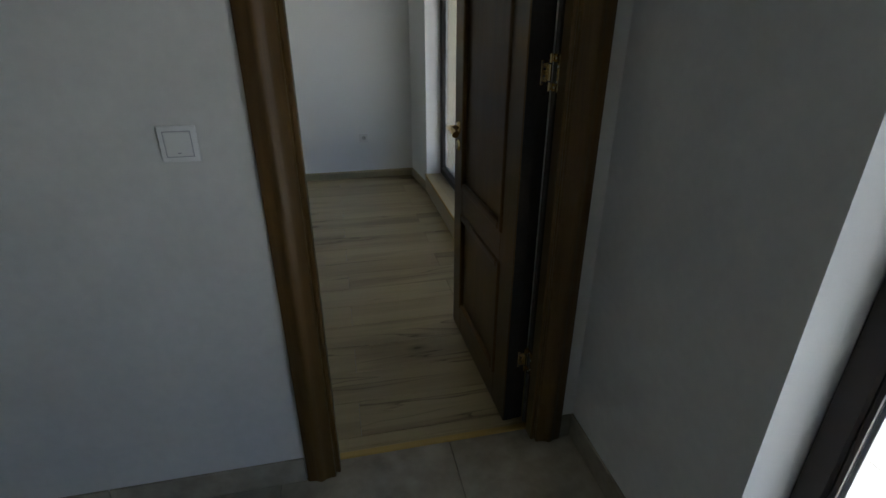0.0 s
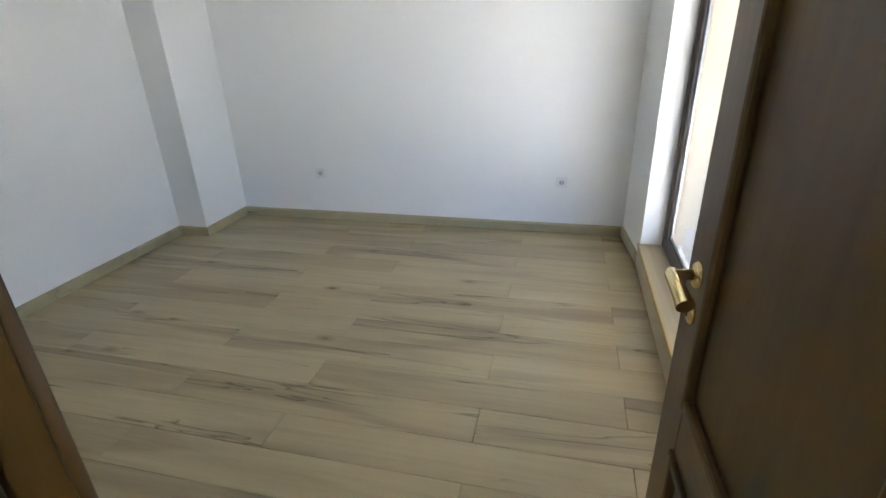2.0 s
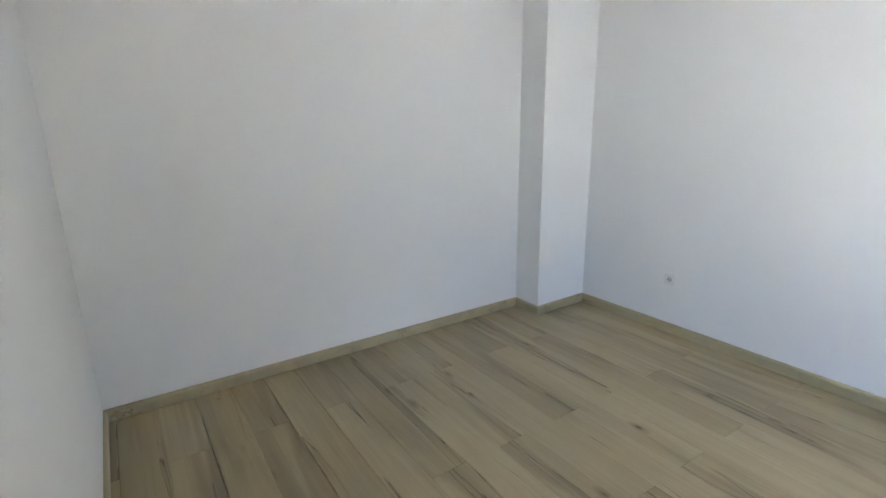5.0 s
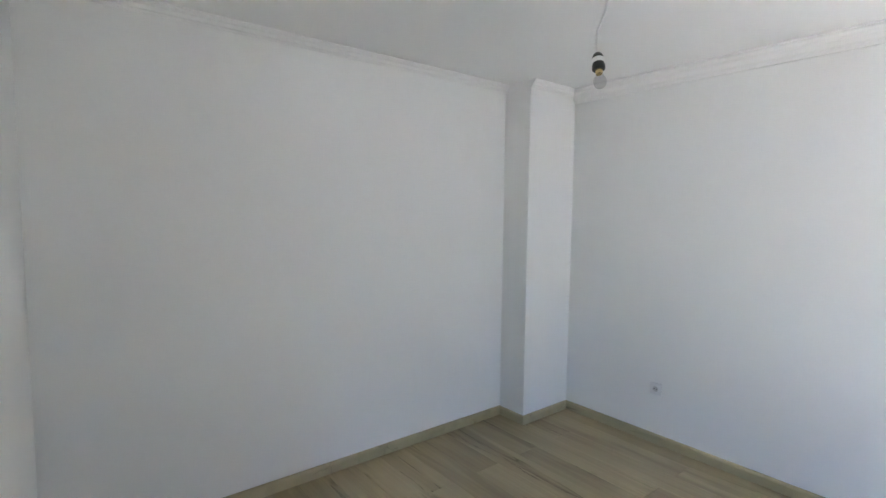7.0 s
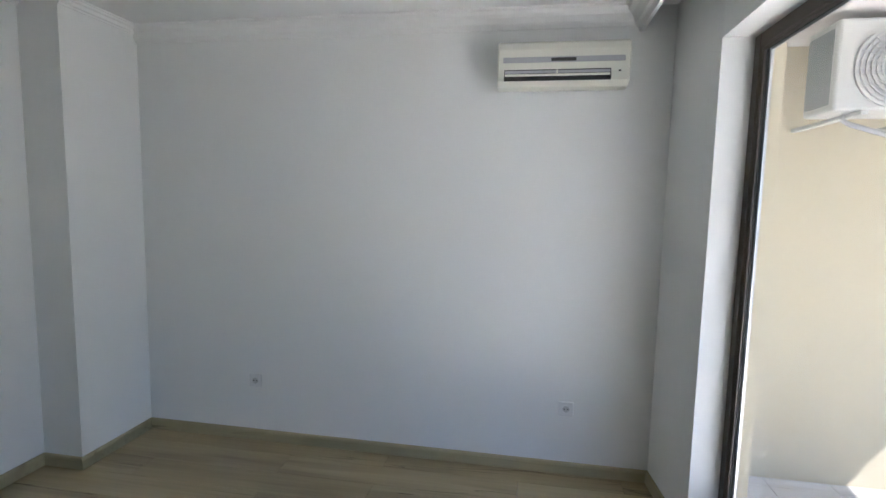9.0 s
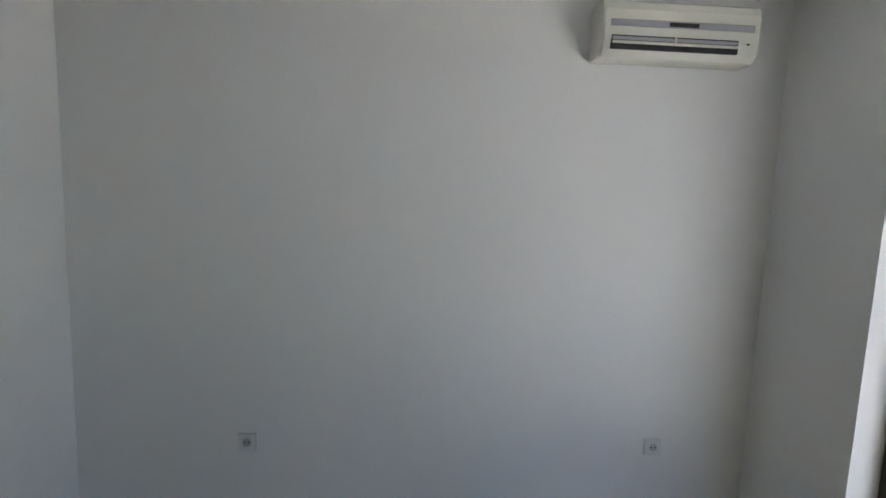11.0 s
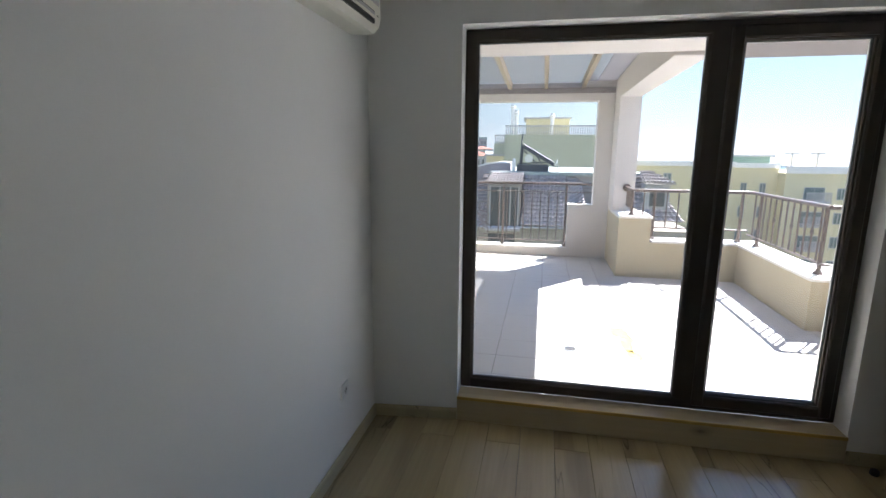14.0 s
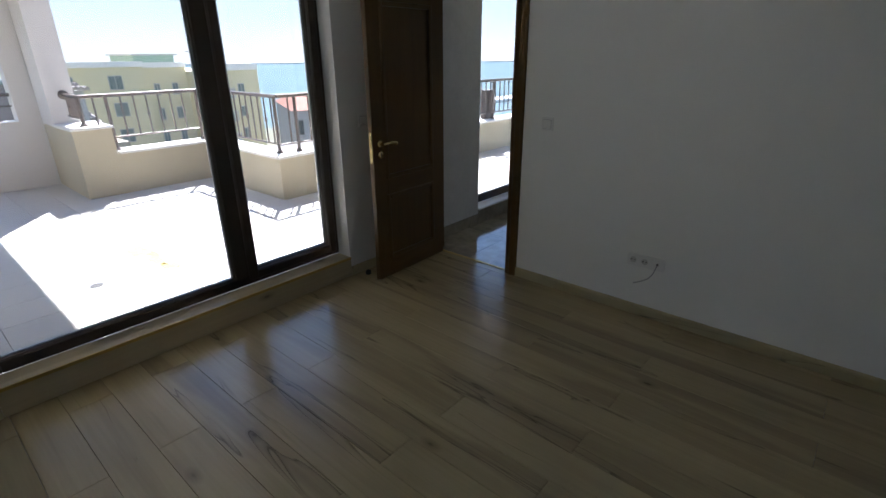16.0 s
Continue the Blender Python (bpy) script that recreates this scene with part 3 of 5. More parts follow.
tri = thing("triple_socket", -0.965, S, 0.37, "white triple wall socket with a loose grey cable", "wall socket")
part("plate", block(-1.085, S, 0.330, -0.855, S + 0.009, 0.410, 0.003, seg=2), FITTING, tri)
for x in (-0.892, -0.963):
    w = part("well", lathe([(0.0200, 0.0), (0.0225, 0.0), (0.0225, 0.0025), (0.0200, 0.0025)], (x, S + 0.009, 0.37), Matrix.Rotation(radians(-90), 4, "X"), 24, None, True), WHITE_PLASTIC, tri)
    part("cup", lathe([(0.0198, 0), (0.0198, 0.0008)], (x, S + 0.0088, 0.37), Matrix.Rotation(radians(-90), 4, "X"), 24), CUP, tri, "recessed grey cup")
    for dx in (-0.0095, 0.0095):
        part("pin_hole", lathe([(0.0036, 0), (0.0036, 0.001)], (x + dx, S + 0.0095, 0.37), Matrix.Rotation(radians(-90), 4, "X"), 10), DARK_PLASTIC, tri)
part("outlet", lathe([(0.007, 0), (0.007, 0.003)], (-1.04, S + 0.0085, 0.37), Matrix.Rotation(radians(-90), 4, "X"), 12), DARK_PLASTIC, tri)
part("cable", tube([(-1.04, S + 0.008, 0.37), (-1.038, S + 0.03, 0.345), (-1.03, S + 0.035, 0.315), (-1.005, S + 0.03, 0.275), (-0.965, S + 0.028, 0.245), (-0.92, S + 0.03, 0.222)], 0.0035, 8), GREY_PLASTIC, tri, "loose grey cable end", True)

# bare bulb on its cord
lamp = thing("pendant_bulb", -0.88, 1.70, TOP, "bare clear bulb in a black holder on a white cord", "pendant lamp")
part("cord", tube([(-0.88, 1.70, TOP), (-0.878, 1.698, TOP - 0.10), (-0.868, 1.692, TOP - 0.19), (-0.872, 1.690, TOP - 0.24), (-0.902, 1.686, TOP - 0.31), (-0.898, 1.676, TOP - 0.36), (-0.886, 1.668, TOP - 0.395)], 0.0045, 8), WHITE_PLASTIC, lamp, "kinked white cord", True)
tilt = Matrix.Rotation(radians(165), 4, "Y") @ Matrix.Rotation(radians(10), 4, "X")
part("holder", lathe([(0.008, 0), (0.016, 0.008), (0.020, 0.018), (0.020, 0.05), (0.023, 0.052), (0.023, 0.066), (0.019, 0.07)], (-0.886, 1.668, TOP - 0.392), tilt, 18), DARK_PLASTIC, lamp, "black bakelite lamp holder", True)
part("holder_label", lathe([(0.0195, 0.024), (0.0207, 0.024), (0.0207, 0.042), (0.0195, 0.042)], (-0.886, 1.668, TOP - 0.392), tilt, 18, None, True), WHITE_PLASTIC, lamp, "white paper sticker")
part("bulb_cap", lathe([(0.013, 0.066), (0.013, 0.082), (0.011, 0.086)], (-0.886, 1.668, TOP - 0.392), tilt, 16), BRASS, lamp, "", True)
g = part("bulb", lathe([(0.011, 0.084), (0.014, 0.092), (0.020, 0.104), (0.0225, 0.117), (0.020, 0.130), (0.012, 0.138), (0.002, 0.140)], (-0.886, 1.668, TOP - 0.392), tilt, 20), BULB_GLASS, lamp, "clear glass bulb", True)
g.visible_shadow = False

# ---- wall air conditioner ----
ac = thing("air_conditioner", 0.34, N, 2.235, "cream wall air conditioner with its flap half open", "air conditioner")
X0, X1, Y1 = -0.02, 0.648, N - 0.0
SHELL = [(0.0, 2.185), (0.03, 2.181), (0.10, 2.177), (0.125, 2.181), (0.150, 2.207), (0.160, 2.245), (0.158, 2.365), (0.150, 2.395), (0.130, 2.409), (0.0, 2.411)]
shell = bmesh.new()
for xa, ins in ((X0, 0.006), (X0 + 0.008, 0), (X1 - 0.008, 0), (X1, 0.006)):
    [shell.verts.new((xa, Y1 - max(0, d - ins), 2.295 + (z - 2.295) * (1 - ins * 4))) for d, z in SHELL]
shell.verts.ensure_lookup_table()
k = len(SHELL)
for j in range(3):
    for i in range(k):
        shell.faces.new((shell.verts[j * k + i], shell.verts[j * k + (i + 1) % k], shell.verts[(j + 1) * k + (i + 1) % k], shell.verts[(j + 1) * k + i]))
shell.faces.new(shell.verts[:k]), shell.faces.new(shell.verts[3 * k:])
body = part("body", shell, CREAM_PLASTIC, ac)
part("trim_band", block(0.01, Y1 - 0.1615, 2.297, 0.62, Y1 - 0.158, 2.325, 0.001), GREY_PLASTIC, ac, "pale grey trim band")
part("badge", block(0.255, Y1 - 0.1632, 2.302, 0.38, Y1 - 0.161, 2.319, 0.0008), DARK_PLASTIC, ac, "dark unreadable badge")
vent = part("outlet", block(0.015, Y1 - 0.1608, 2.207, 0.555, Y1 - 0.120, 2.263, 0.002), DARK_PLASTIC, ac, "dark air outlet")
part("flap", block(0.020, Y1 - 0.168, 2.228, 0.550, Y1 - 0.159, 2.239, 0.002), CREAM_PLASTIC, ac)
part("vane", block(0.020, Y1 - 0.1625, 2.243, 0.550, Y1 - 0.1595, 2.257, 0.001), GREY_PLASTIC, ac, "grey inner vane")
part("divider", block(0.283, Y1 - 0.166, 2.241, 0.290, Y1 - 0.158, 2.261, 0.001), CREAM_PLASTIC, ac)
part("status_light", block(0.590, Y1 - 0.1615, 2.245, 0.602, Y1 - 0.157, 2.253, 0.0008), DARK_PLASTIC, ac)
part("top_grille", block(0.03, Y1 - 0.12, 2.410, 0.62, Y1 - 0.02, 2.413, 0.001), GREY_PLASTIC, ac)

# ---- the terrace ----
TZ = 0.04
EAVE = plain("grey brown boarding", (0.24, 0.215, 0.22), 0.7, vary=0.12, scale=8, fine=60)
NW_Y, E_X = 3.55, 6.0
terr = solid("ground_terrace", block(OUT, -8.0, -0.4, 6.4, NW_Y + 0.25, TZ - 0.006), TERRACE_GROUT, "grouted bed of the pale terrace tiles", "terrace floor", kind="structure")


def parapet(name, boxes, copings, material, label):
    t = thing(name, (boxes[0][0] + boxes[0][3]) / 2, (boxes[0][1] + boxes[0][4]) / 2, 0, label, "parapet", kind="structure")
    bm = None
    for b in boxes:
        bm = block(*b, bm=bm)
    part("wall", bm, material, t)
    for c in copings:
        part("coping", block(*c, bevel=0.005), COPING, t, "white stone coping slab")
    return t


parapet("parapet_north", [(3.22, NW_Y, -0.4, 6.4, NW_Y + 0.24, 0.845)], [(3.22, NW_Y - 0.025, 0.845, 6.43, NW_Y + 0.27, 0.877)], RENDER_CREAM, "cream rendered parapet with a white coping")
walls("wall_terrace", [(OUT, NW_Y, -0.4, 3.22, NW_Y + 0.24, 2.9)], RENDER_CREAM, "rough cream rendered side wall of the terrace")
parapet("parapet_east", [(E_X, 2.07, -0.4, E_X + 0.2, NW_Y, 0.155), (E_X, 1.71, -0.4, E_X + 0.2, 2.07, 0.84)], [(E_X - 0.02, 2.071, 0.155, E_X + 0.22, NW_Y - 0.03, 0.18), (E_X - 0.015, 1.71, 0.84, E_X + 0.215, 2.08, 0.855)], RENDER_WHITE, "low white kerb and pier at the terrace edge")
parapet("parapet_block", [(4.82, 1.09, -0.4, E_X + 0.2, 1.48, 0.81), (4.82, 0.05, -0.4, 5.10, 1.09, 0.505), (3.06, -0.23, -0.4, 5.10, 0.05, 0.505), (3.06, -8.0, -0.4, 3.34, -0.23, 0.505)],
        [(4.80, 1.07, 0.81, 5.50, 1.50, 0.84), (4.80, 0.068, 0.505, 5.12, 1.069, 0.535), (3.04, -0.25, 0.505, 5.12, 0.067, 0.535), (3.04, -8.0, 0.505, 3.36, -0.251, 0.535)], RENDER_CREAM, "stepped cream parapet with white coping slabs")
walls("wall_pier", [(E_X, 1.481, -0.4, E_X + 0.25, 1.709, 2.39), (5.50, 1.20, 0.811, E_X + 0.2, 1.480, 2.39)], RENDER_WHITE, "off-white rendered pergola column")
solid("beam_east", block(E_X, 1.20, 2.39, E_X + 0.25, 4.8, 2.55, 0.006), RENDER_WHITE, "off-white edge beam of the pergola", "beam", kind="structure")
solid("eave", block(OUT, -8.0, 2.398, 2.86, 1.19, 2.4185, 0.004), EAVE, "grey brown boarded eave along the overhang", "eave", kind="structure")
solid("fascia", block(E_X + 0.06, 1.0, 2.551, E_X + 0.09, 4.8, 2.655), RENDER_WHITE, "narrow closing board above the edge beam", "fascia", kind="structure")
solid("gable_board", block(E_X - 0.002, 1.2, 2.551, E_X + 0.25, 1.95, 2.75), RENDER_WHITE, "rendered infill above the column", "wall", kind="structure")
solid("beam_south", block(2.62, 1.20, 2.39, E_X - 0.001, 1.48, 2.75, 0.006), RENDER_WHITE, "off-white beam from the column to the house", "beam", kind="structure")
solid("overhang", block(OUT, -8.0, 2.42, 2.62, 4.8, 2.75, 0.006), RENDER_WHITE, "off-white roof overhang above the window", "overhang", kind="structure")
pergola = thing("pergola_roof", 4.4, 2.9, 2.6, "timber rafters under grey translucent roofing sheets", "pergola")
YS = [1.95, 2.48, 3.01, 3.54, 4.07, 4.60]
for y in YS:
    bm = bmesh.new()
    for x, z in ((2.62, 2.65), (E_X + 0.1, 2.55)):
        for dy, dz in ((-0.026, 0), (0.026, 0), (0.026, 0.10), (-0.026, 0.10)):
            bm.verts.new((x, y + dy, z + dz))
    bm.verts.ensure_lookup_table()
    v = bm.verts
    for f in ((0, 1, 2, 3), (7, 6, 5, 4), (0, 4, 5, 1), (1, 5, 6, 2), (2, 6, 7, 3), (3, 7, 4, 0)):
        bm.faces.new([v[i] for i in f])
    part("rafter", bm, RAFTER_WOOD, pergola)
part("purlin", block(E_X - 0.055, 1.49, 2.495, E_X - 0.004, 4.8, 2.575, 0.004), EAVE, pergola, "dark brown purlin under the rafter ends")
SHEET, nt, b = shader("grey roofing sheet", 0.4)
b.inputs["Base Color"].default_value = (0.46, 0.455, 0.475, 1)
tr = node(nt, "ShaderNodeBsdfTranslucent", Color=(0.33, 0.325, 0.345, 1))
mx = node(nt, "ShaderNodeMixShader", Fac=0.45)
nt.links.new(b.outputs[0], mx.inputs[1]), nt.links.new(tr.outputs[0], mx.inputs[2])
nt.links.new(mx.outputs[0], nt.nodes["Material Output"].inputs["Surface"])
CLEAR, nt, b = shader("thin clear roofing", 0.4)
b.inputs["Base Color"].default_value = (0.42, 0.415, 0.43, 1)
tr = node(nt, "ShaderNodeBsdfTransparent", Color=(0.8, 0.8, 0.8, 1))
mx = node(nt, "ShaderNodeMixShader", Fac=0.55)
nt.links.new(b.outputs[0], mx.inputs[1]), nt.links.new(tr.outputs[0], mx.inputs[2])
nt.links.new(mx.outputs[0], nt.nodes["Material Output"].inputs["Surface"])
EDGES = [1.48, 1.75, 1.925] + YS[1:] + [4.8]
SHEETS = [(1.48, 1.75, 2.62, E_X + 0.5, False)]
for y0, y1 in zip(EDGES[1:], EDGES[2:]):
    SHEETS += [(y0, y1, 2.62, 3.75, False), (y0, y1, 3.754, E_X + 0.5, True)]
for y0, y1, x0, x1, thin in SHEETS:
    bm = bmesh.new()
    for x in (x0, x1):
        z = 2.762 - 0.11 * (x - 2.62) / (E_X - 2.12)
        for dz in (0, 0.012):
            bm.verts.new((x, y0 + 0.002, z + dz)), bm.verts.new((x, y1 - 0.002, z + dz))
    bm.verts.ensure_lookup_table()
    v = bm.verts
    for f in ((0, 1, 3, 2), (6, 7, 5, 4), (0, 4, 5, 1), (1, 5, 7, 3), (3, 7, 6, 2), (2, 6, 4, 0)):
        bm.faces.new([v[i] for i in f])
    part("roof_sheet", bm, CLEAR if thin else SHEET, pergola)

# iron railings


def scroll(cx, cz, r, turns, start, flip=1):
    """Points of a flat spiral as (along, up)."""
    n = int(14 * turns)
    return [(cx + flip * r * (1 - 0.75 * i / n) * math.cos(start + 2 * math.pi * turns * i / n), cz + r * (1 - 0.75 * i / n) * math.sin(start + 2 * math.pi * turns * i / n)) for i in range(n + 1)]


def railing(name, a, b, z0, z1, posts, count, label, low=0.08, ornate=False):
    """A railing from a to b: posts with feet, two rails, balusters with a collar on every third."""
    a, b = Vector((*a, 0)), Vector((*b, 0))
    way = (b - a).normalized()
    length = (b - a).length
    t = thing(name, *(a + Vector((0, 0, z0))), label, "railing", "terrace railings")

    def at(s, z):
        return a + way * s + Vector((0, 0, z))

    part("top_rail", tube([at(0, z1), at(length, z1)], 0.022, 10), RAIL_BROWN, t, "", True)
    part("bottom_rail", tube([at(0, z0 + low), at(length, z0 + low)], 0.011, 8), RAIL_BROWN, t)
    for s in posts:
        p = part("post", tube([at(s, z0), at(s, z1)], 0.020, 8), RAIL_BROWN, t)
        part("foot", lathe([(0.045, 0), (0.045, 0.006), (0.026, 0.03), (0.022, 0.04)], at(s, z0), None, 12), RAIL_BROWN, p)
    if ornate:
        part("middle_rail", tube([at(0, z1 - 0.13), at(length, z1 - 0.13)], 0.010, 8), RAIL_BROWN, t)
    top = z1 - (0.13 if ornate else 0)
    for i in range(count):
        s = length * (i + 1) / (count + 1)
        if min(abs(s - q) for q in posts) < 0.05:
            continue
        if ornate and (0.32 > s or s > length - 0.34):
            continue
        bal = part("baluster", tube([at(s, z0 + low), at(s, top)], 0.0105, 6), RAIL_BROWN, t)
        if i % 3 == 1:
            mid = (z0 + low + top) / 2
            part("collar", lathe([(0.008, -0.03), (0.017, -0.012), (0.019, 0), (0.017, 0.012), (0.008, 0.03)], at(s, mid), None, 10), RAIL_BROWN, bal, "", True)
    if ornate:
        for c, flip in ((0.16, 1), (length - 0.17, -1)):
            for cz, r, turns, st in ((z0 + low + 0.14, 0.12, 1.6, 0.0), (z0 + low + 0.50, 0.15, 1.7, 3.6), (z0 + low + 0.31, 0.07, 1.3, 1.5)):
                part("scroll", tube([at(s, z) for s, z in scroll(c, cz, r, turns, st, flip)], 0.008, 6), RAIL_BROWN, t)
    return t


railing("railing", (E_X + 0.10, NW_Y - 0.02), (E_X + 0.10, 1.71), 0.18, 1.16, (0.46, 1.43), 13, "brown iron railing with scrolls on the low kerb", ornate=True)
railing("railing", (3.23, NW_Y + 0.13), (E_X + 0.10, NW_Y + 0.13), 0.877, 1.22, (0.65, 1.35, 2.05, 2.75), 22, "brown iron railing on the cream parapet")
railing("railing", (5.50, 1.31), (4.96, 1.31), 0.84, 1.16, (0.53,), 5, "short brown iron railing fixed to the column")
railing("railing", (4.96, 1.31), (4.96, -0.09), 0.535, 1.16, (0.27, 1.30), 9, "brown iron railing on the cream parapet", low=0.15)
railing("railing", (4.96, -0.09), (3.20, -0.09), 0.535, 1.16, (0.30, 1.70), 12, "brown iron railing on the cream parapet", low=0.10)
railing("railing", (3.20, -0.09), (3.20, -8.0), 0.535, 1.16, (0.22, 1.55, 2.9, 4.1, 5.3, 6.6, 7.7), 58, "long brown iron railing along the terrace edge", low=0.10)
box = thing("utility_box", 3.295, -4.15, 0.535, "dark brown metal box on the coping beside the railing", "utility box")
part("casing", block(3.245, -4.26, 0.535, 3.355, -4.04, 0.985, 0.008), RAIL_DARK, box)
part("lid", block(3.235, -4.27, 0.985, 3.360, -4.03, 1.005, 0.004), RAIL_DARK, box)
part("seam", block(3.2435, -4.155, 0.56, 3.2465, -4.145, 0.97), DARK_PLASTIC, box)
mount = thing("rail_mount", 5.50, 1.31, 1.16, "round iron wall mount of the railing", "rail mount")
part("disc", lathe([(0.055, 0), (0.055, 0.012), (0.03, 0.02)], (5.50, 1.31, 1.16), TO_X, 16), RAIL_BROWN, mount)

drain = thing("floor_drain", 2.13, 2.18, TZ, "square steel floor drain in the terrace tiles", "floor drain")
part("drain_frame", block(2.06, 2.11, TZ, 2.20, 2.25, TZ + 0.003, 0.001), SPACER, drain)
part("drain_ring", lathe([(0.045, 0.0), (0.055, 0.0), (0.055, 0.004), (0.045, 0.005)], (2.13, 2.18, TZ + 0.002), None, 24, None, True), STEEL, drain)
part("drain_hole", lathe([(0.043, 0.0), (0.043, 0.0056)], (2.13, 2.18, TZ + 0.002), None, 24), DARK_PLASTIC, drain)

# outdoor unit on brackets
UNIT_PAINT = plain("off-white enamelled steel", (0.50, 0.50, 0.475), 0.4, vary=0.03, relief=0.02)
COIL = plain("aluminium coil fins", (0.24, 0.27, 0.27), 0.5, 0.3, vary=0.15, fine=120)
odu = thing("outdoor_unit", 2.1, NW_Y - 0.3, 2.08, "white outdoor air conditioning unit on wall brackets", "outdoor unit")
OX0, OX1, OY0, OY1, OZ0, OZ1 = 1.43, 2.04, 3.0, 3.24, 1.995, 2.375
part("casing", block(OX0, OY0, OZ0, OX1, OY1, OZ1, 0.012, seg=2), UNIT_PAINT, odu)
gx, gz = OX0 + 0.235, (OZ0 + OZ1) / 2 - 0.012
coil = part("coil", block(OX0 - 0.002, OY0 + 0.035, OZ0 + 0.03, OX0 + 0.004, OY1 - 0.012, OZ1 - 0.03, 0.001), COIL, odu, "grey finned coil on the side")
for i in range(3):
    z = OZ0 + 0.10 + 0.09 * i
    part("guard_bar", block(OX0 - 0.005, OY0 + 0.03, z, OX0 - 0.001, OY1 - 0.01, z + 0.006, 0.001), COIL, coil)
part("fan_well", lathe([(0.163, 0), (0.163, 0.004)], (gx, OY0 + 0.001, gz), TO_Y, 40), GREY_PLASTIC, odu, "round dark fan opening")
grille = part("grille", lathe([(0.162, 0.004), (0.172, 0.004), (0.172, 0.012), (0.162, 0.012)], (gx, OY0, gz), TO_Y, 40, None, True), UNIT_PAINT, odu, "round white wire fan guard")
for r in (0.050, 0.070, 0.090, 0.110, 0.130, 0.150):
    part("ring", lathe([(r - 0.0025, 0.008), (r + 0.0025, 0.008), (r + 0.0025, 0.014), (r - 0.0025, 0.014)], (gx, OY0, gz), TO_Y, 36, None, True), UNIT_PAINT, grille)
for i in range(28):
    a = 2 * math.pi * i / 28
    part("spoke", tube([(gx + 0.04 * math.cos(a), OY0 - 0.011, gz + 0.04 * math.sin(a)), (gx + 0.166 * math.cos(a + 0.25), OY0 - 0.011, gz + 0.166 * math.sin(a + 0.25))], 0.0025, 5), UNIT_PAINT, grille)
part("hub", lathe([(0.045, 0), (0.045, 0.016), (0.03, 0.02)], (gx, OY0, gz), TO_Y, 24), UNIT_PAINT, grille)
for x in (OX0 + 0.1, OX1 - 0.12):
    part("bracket", block(x, 2.985, OZ0 - 0.020, x + 0.028, NW_Y, OZ0 - 0.002, 0.002), UNIT_PAINT, odu, "white steel wall bracket")
part("drain_pipe", tube([(OX0 + 0.10, 3.10, OZ0), (OX0 + 0.10, 3.10, OZ0 - 0.03), (OX0 + 0.12, 3.09, OZ0 - 0.045), (OX0 + 0.235, 3.03, OZ0 - 0.10)], 0.011, 10), GREY_PLASTIC, odu, "grey drain hose", True)

GLUE = plain("dried yellow sealant", (0.50, 0.34, 0.07), 0.7, vary=0.25, scale=20, fine=90)
stain = thing("sealant_smear", 2.4, 1.75, TZ, "dried yellow sealant smears on the terrace tiles", "sealant")
rnd = random.Random(11)
for x0, y0, ln, wd in ((2.62, 1.72, 0.16, 0.10), (2.30, 1.70, 0.22, 0.05), (2.12, 1.68, 0.10, 0.06), (2.45, 1.66, 0.10, 0.03)):
    out = bmesh.new()
    ring_lo, ring_hi = [], []
    for k in range(14):
        a = 2 * math.pi * k / 14
        r = rnd.uniform(0.6, 1.15)
        px, py = x0 + ln * r * math.cos(a), y0 + wd * r * math.sin(a)
        ring_lo.append(out.verts.new((px, py, TZ)))
        ring_hi.append(out.verts.new((px * 0.98 + x0 * 0.02, py * 0.98 + y0 * 0.02, TZ + 0.0025)))
    for k in range(14):
        out.faces.new((ring_lo[k], ring_lo[(k + 1) % 14], ring_hi[(k + 1) % 14], ring_hi[k]))
    out.faces.new(ring_hi)
    part("smear", out, GLUE, stain)

# ---- the view: ground, sea, town ----
LOOK = Vector((-1.786, 2.619, 1.586))
TURN = 1.8
OLD = Vector((-1.766, 2.726, 1.586))
EARTH = plain("dry grass and gravel", (0.115, 0.112, 0.065), 0.95, vary=0.35, scale=0.05, fine=0.6, relief=0.2)
WOODLAND = plain("wooded hill", (0.020, 0.030, 0.018), 0.95, vary=0.4, scale=0.03, fine=0.25, relief=0.6)
SEA = plain("blue sea", (0.108, 0.155, 0.178), 0.6, vary=0.14, scale=0.004, fine=0.08, relief=0.1)
SEA.node_tree.nodes["Principled BSDF"].inputs["Specular IOR Level"].default_value = 0.0
ROOF_DARK = plain("weathered dark roof tile", (0.36, 0.32, 0.31), 0.8, vary=0.3, scale=1.5, fine=12)
ROOF_ORANGE = plain("orange clay roof", (0.215, 0.062, 0.032), 0.85, vary=0.2, scale=0.8, fine=6, loose=True)
ROOF_PALE = plain("pale flat roofing", (0.33, 0.37, 0.35), 0.85, vary=0.15, scale=0.7, fine=6)
WALL_YELLOW = plain("yellow facade paint", (0.66, 0.58, 0.37), 0.85, vary=0.06, scale=0.3, fine=5)
WALL_GREEN = plain("greenish yellow facade paint", (0.45, 0.45, 0.325), 0.85, vary=0.05, scale=0.3, fine=5)
WALL_WHITE = plain("white facade paint", (0.40, 0.395, 0.39), 0.85, vary=0.06, scale=0.3, fine=5)
WALL_BEIGE = plain("beige facade paint", (0.30, 0.265, 0.21), 0.85, vary=0.06, scale=0.3, fine=5)
WALL_RED = plain("brick red facade", (0.20, 0.07, 0.06), 0.85, vary=0.1, scale=0.3, fine=5)
WALL_GREY = plain("lilac grey facade", (0.30, 0.265, 0.275), 0.85, vary=0.06, scale=0.3, fine=5)
WALL_BROWN = plain("grey brown facade", (0.30, 0.26, 0.22), 0.85, vary=0.08, scale=0.3, fine=5)
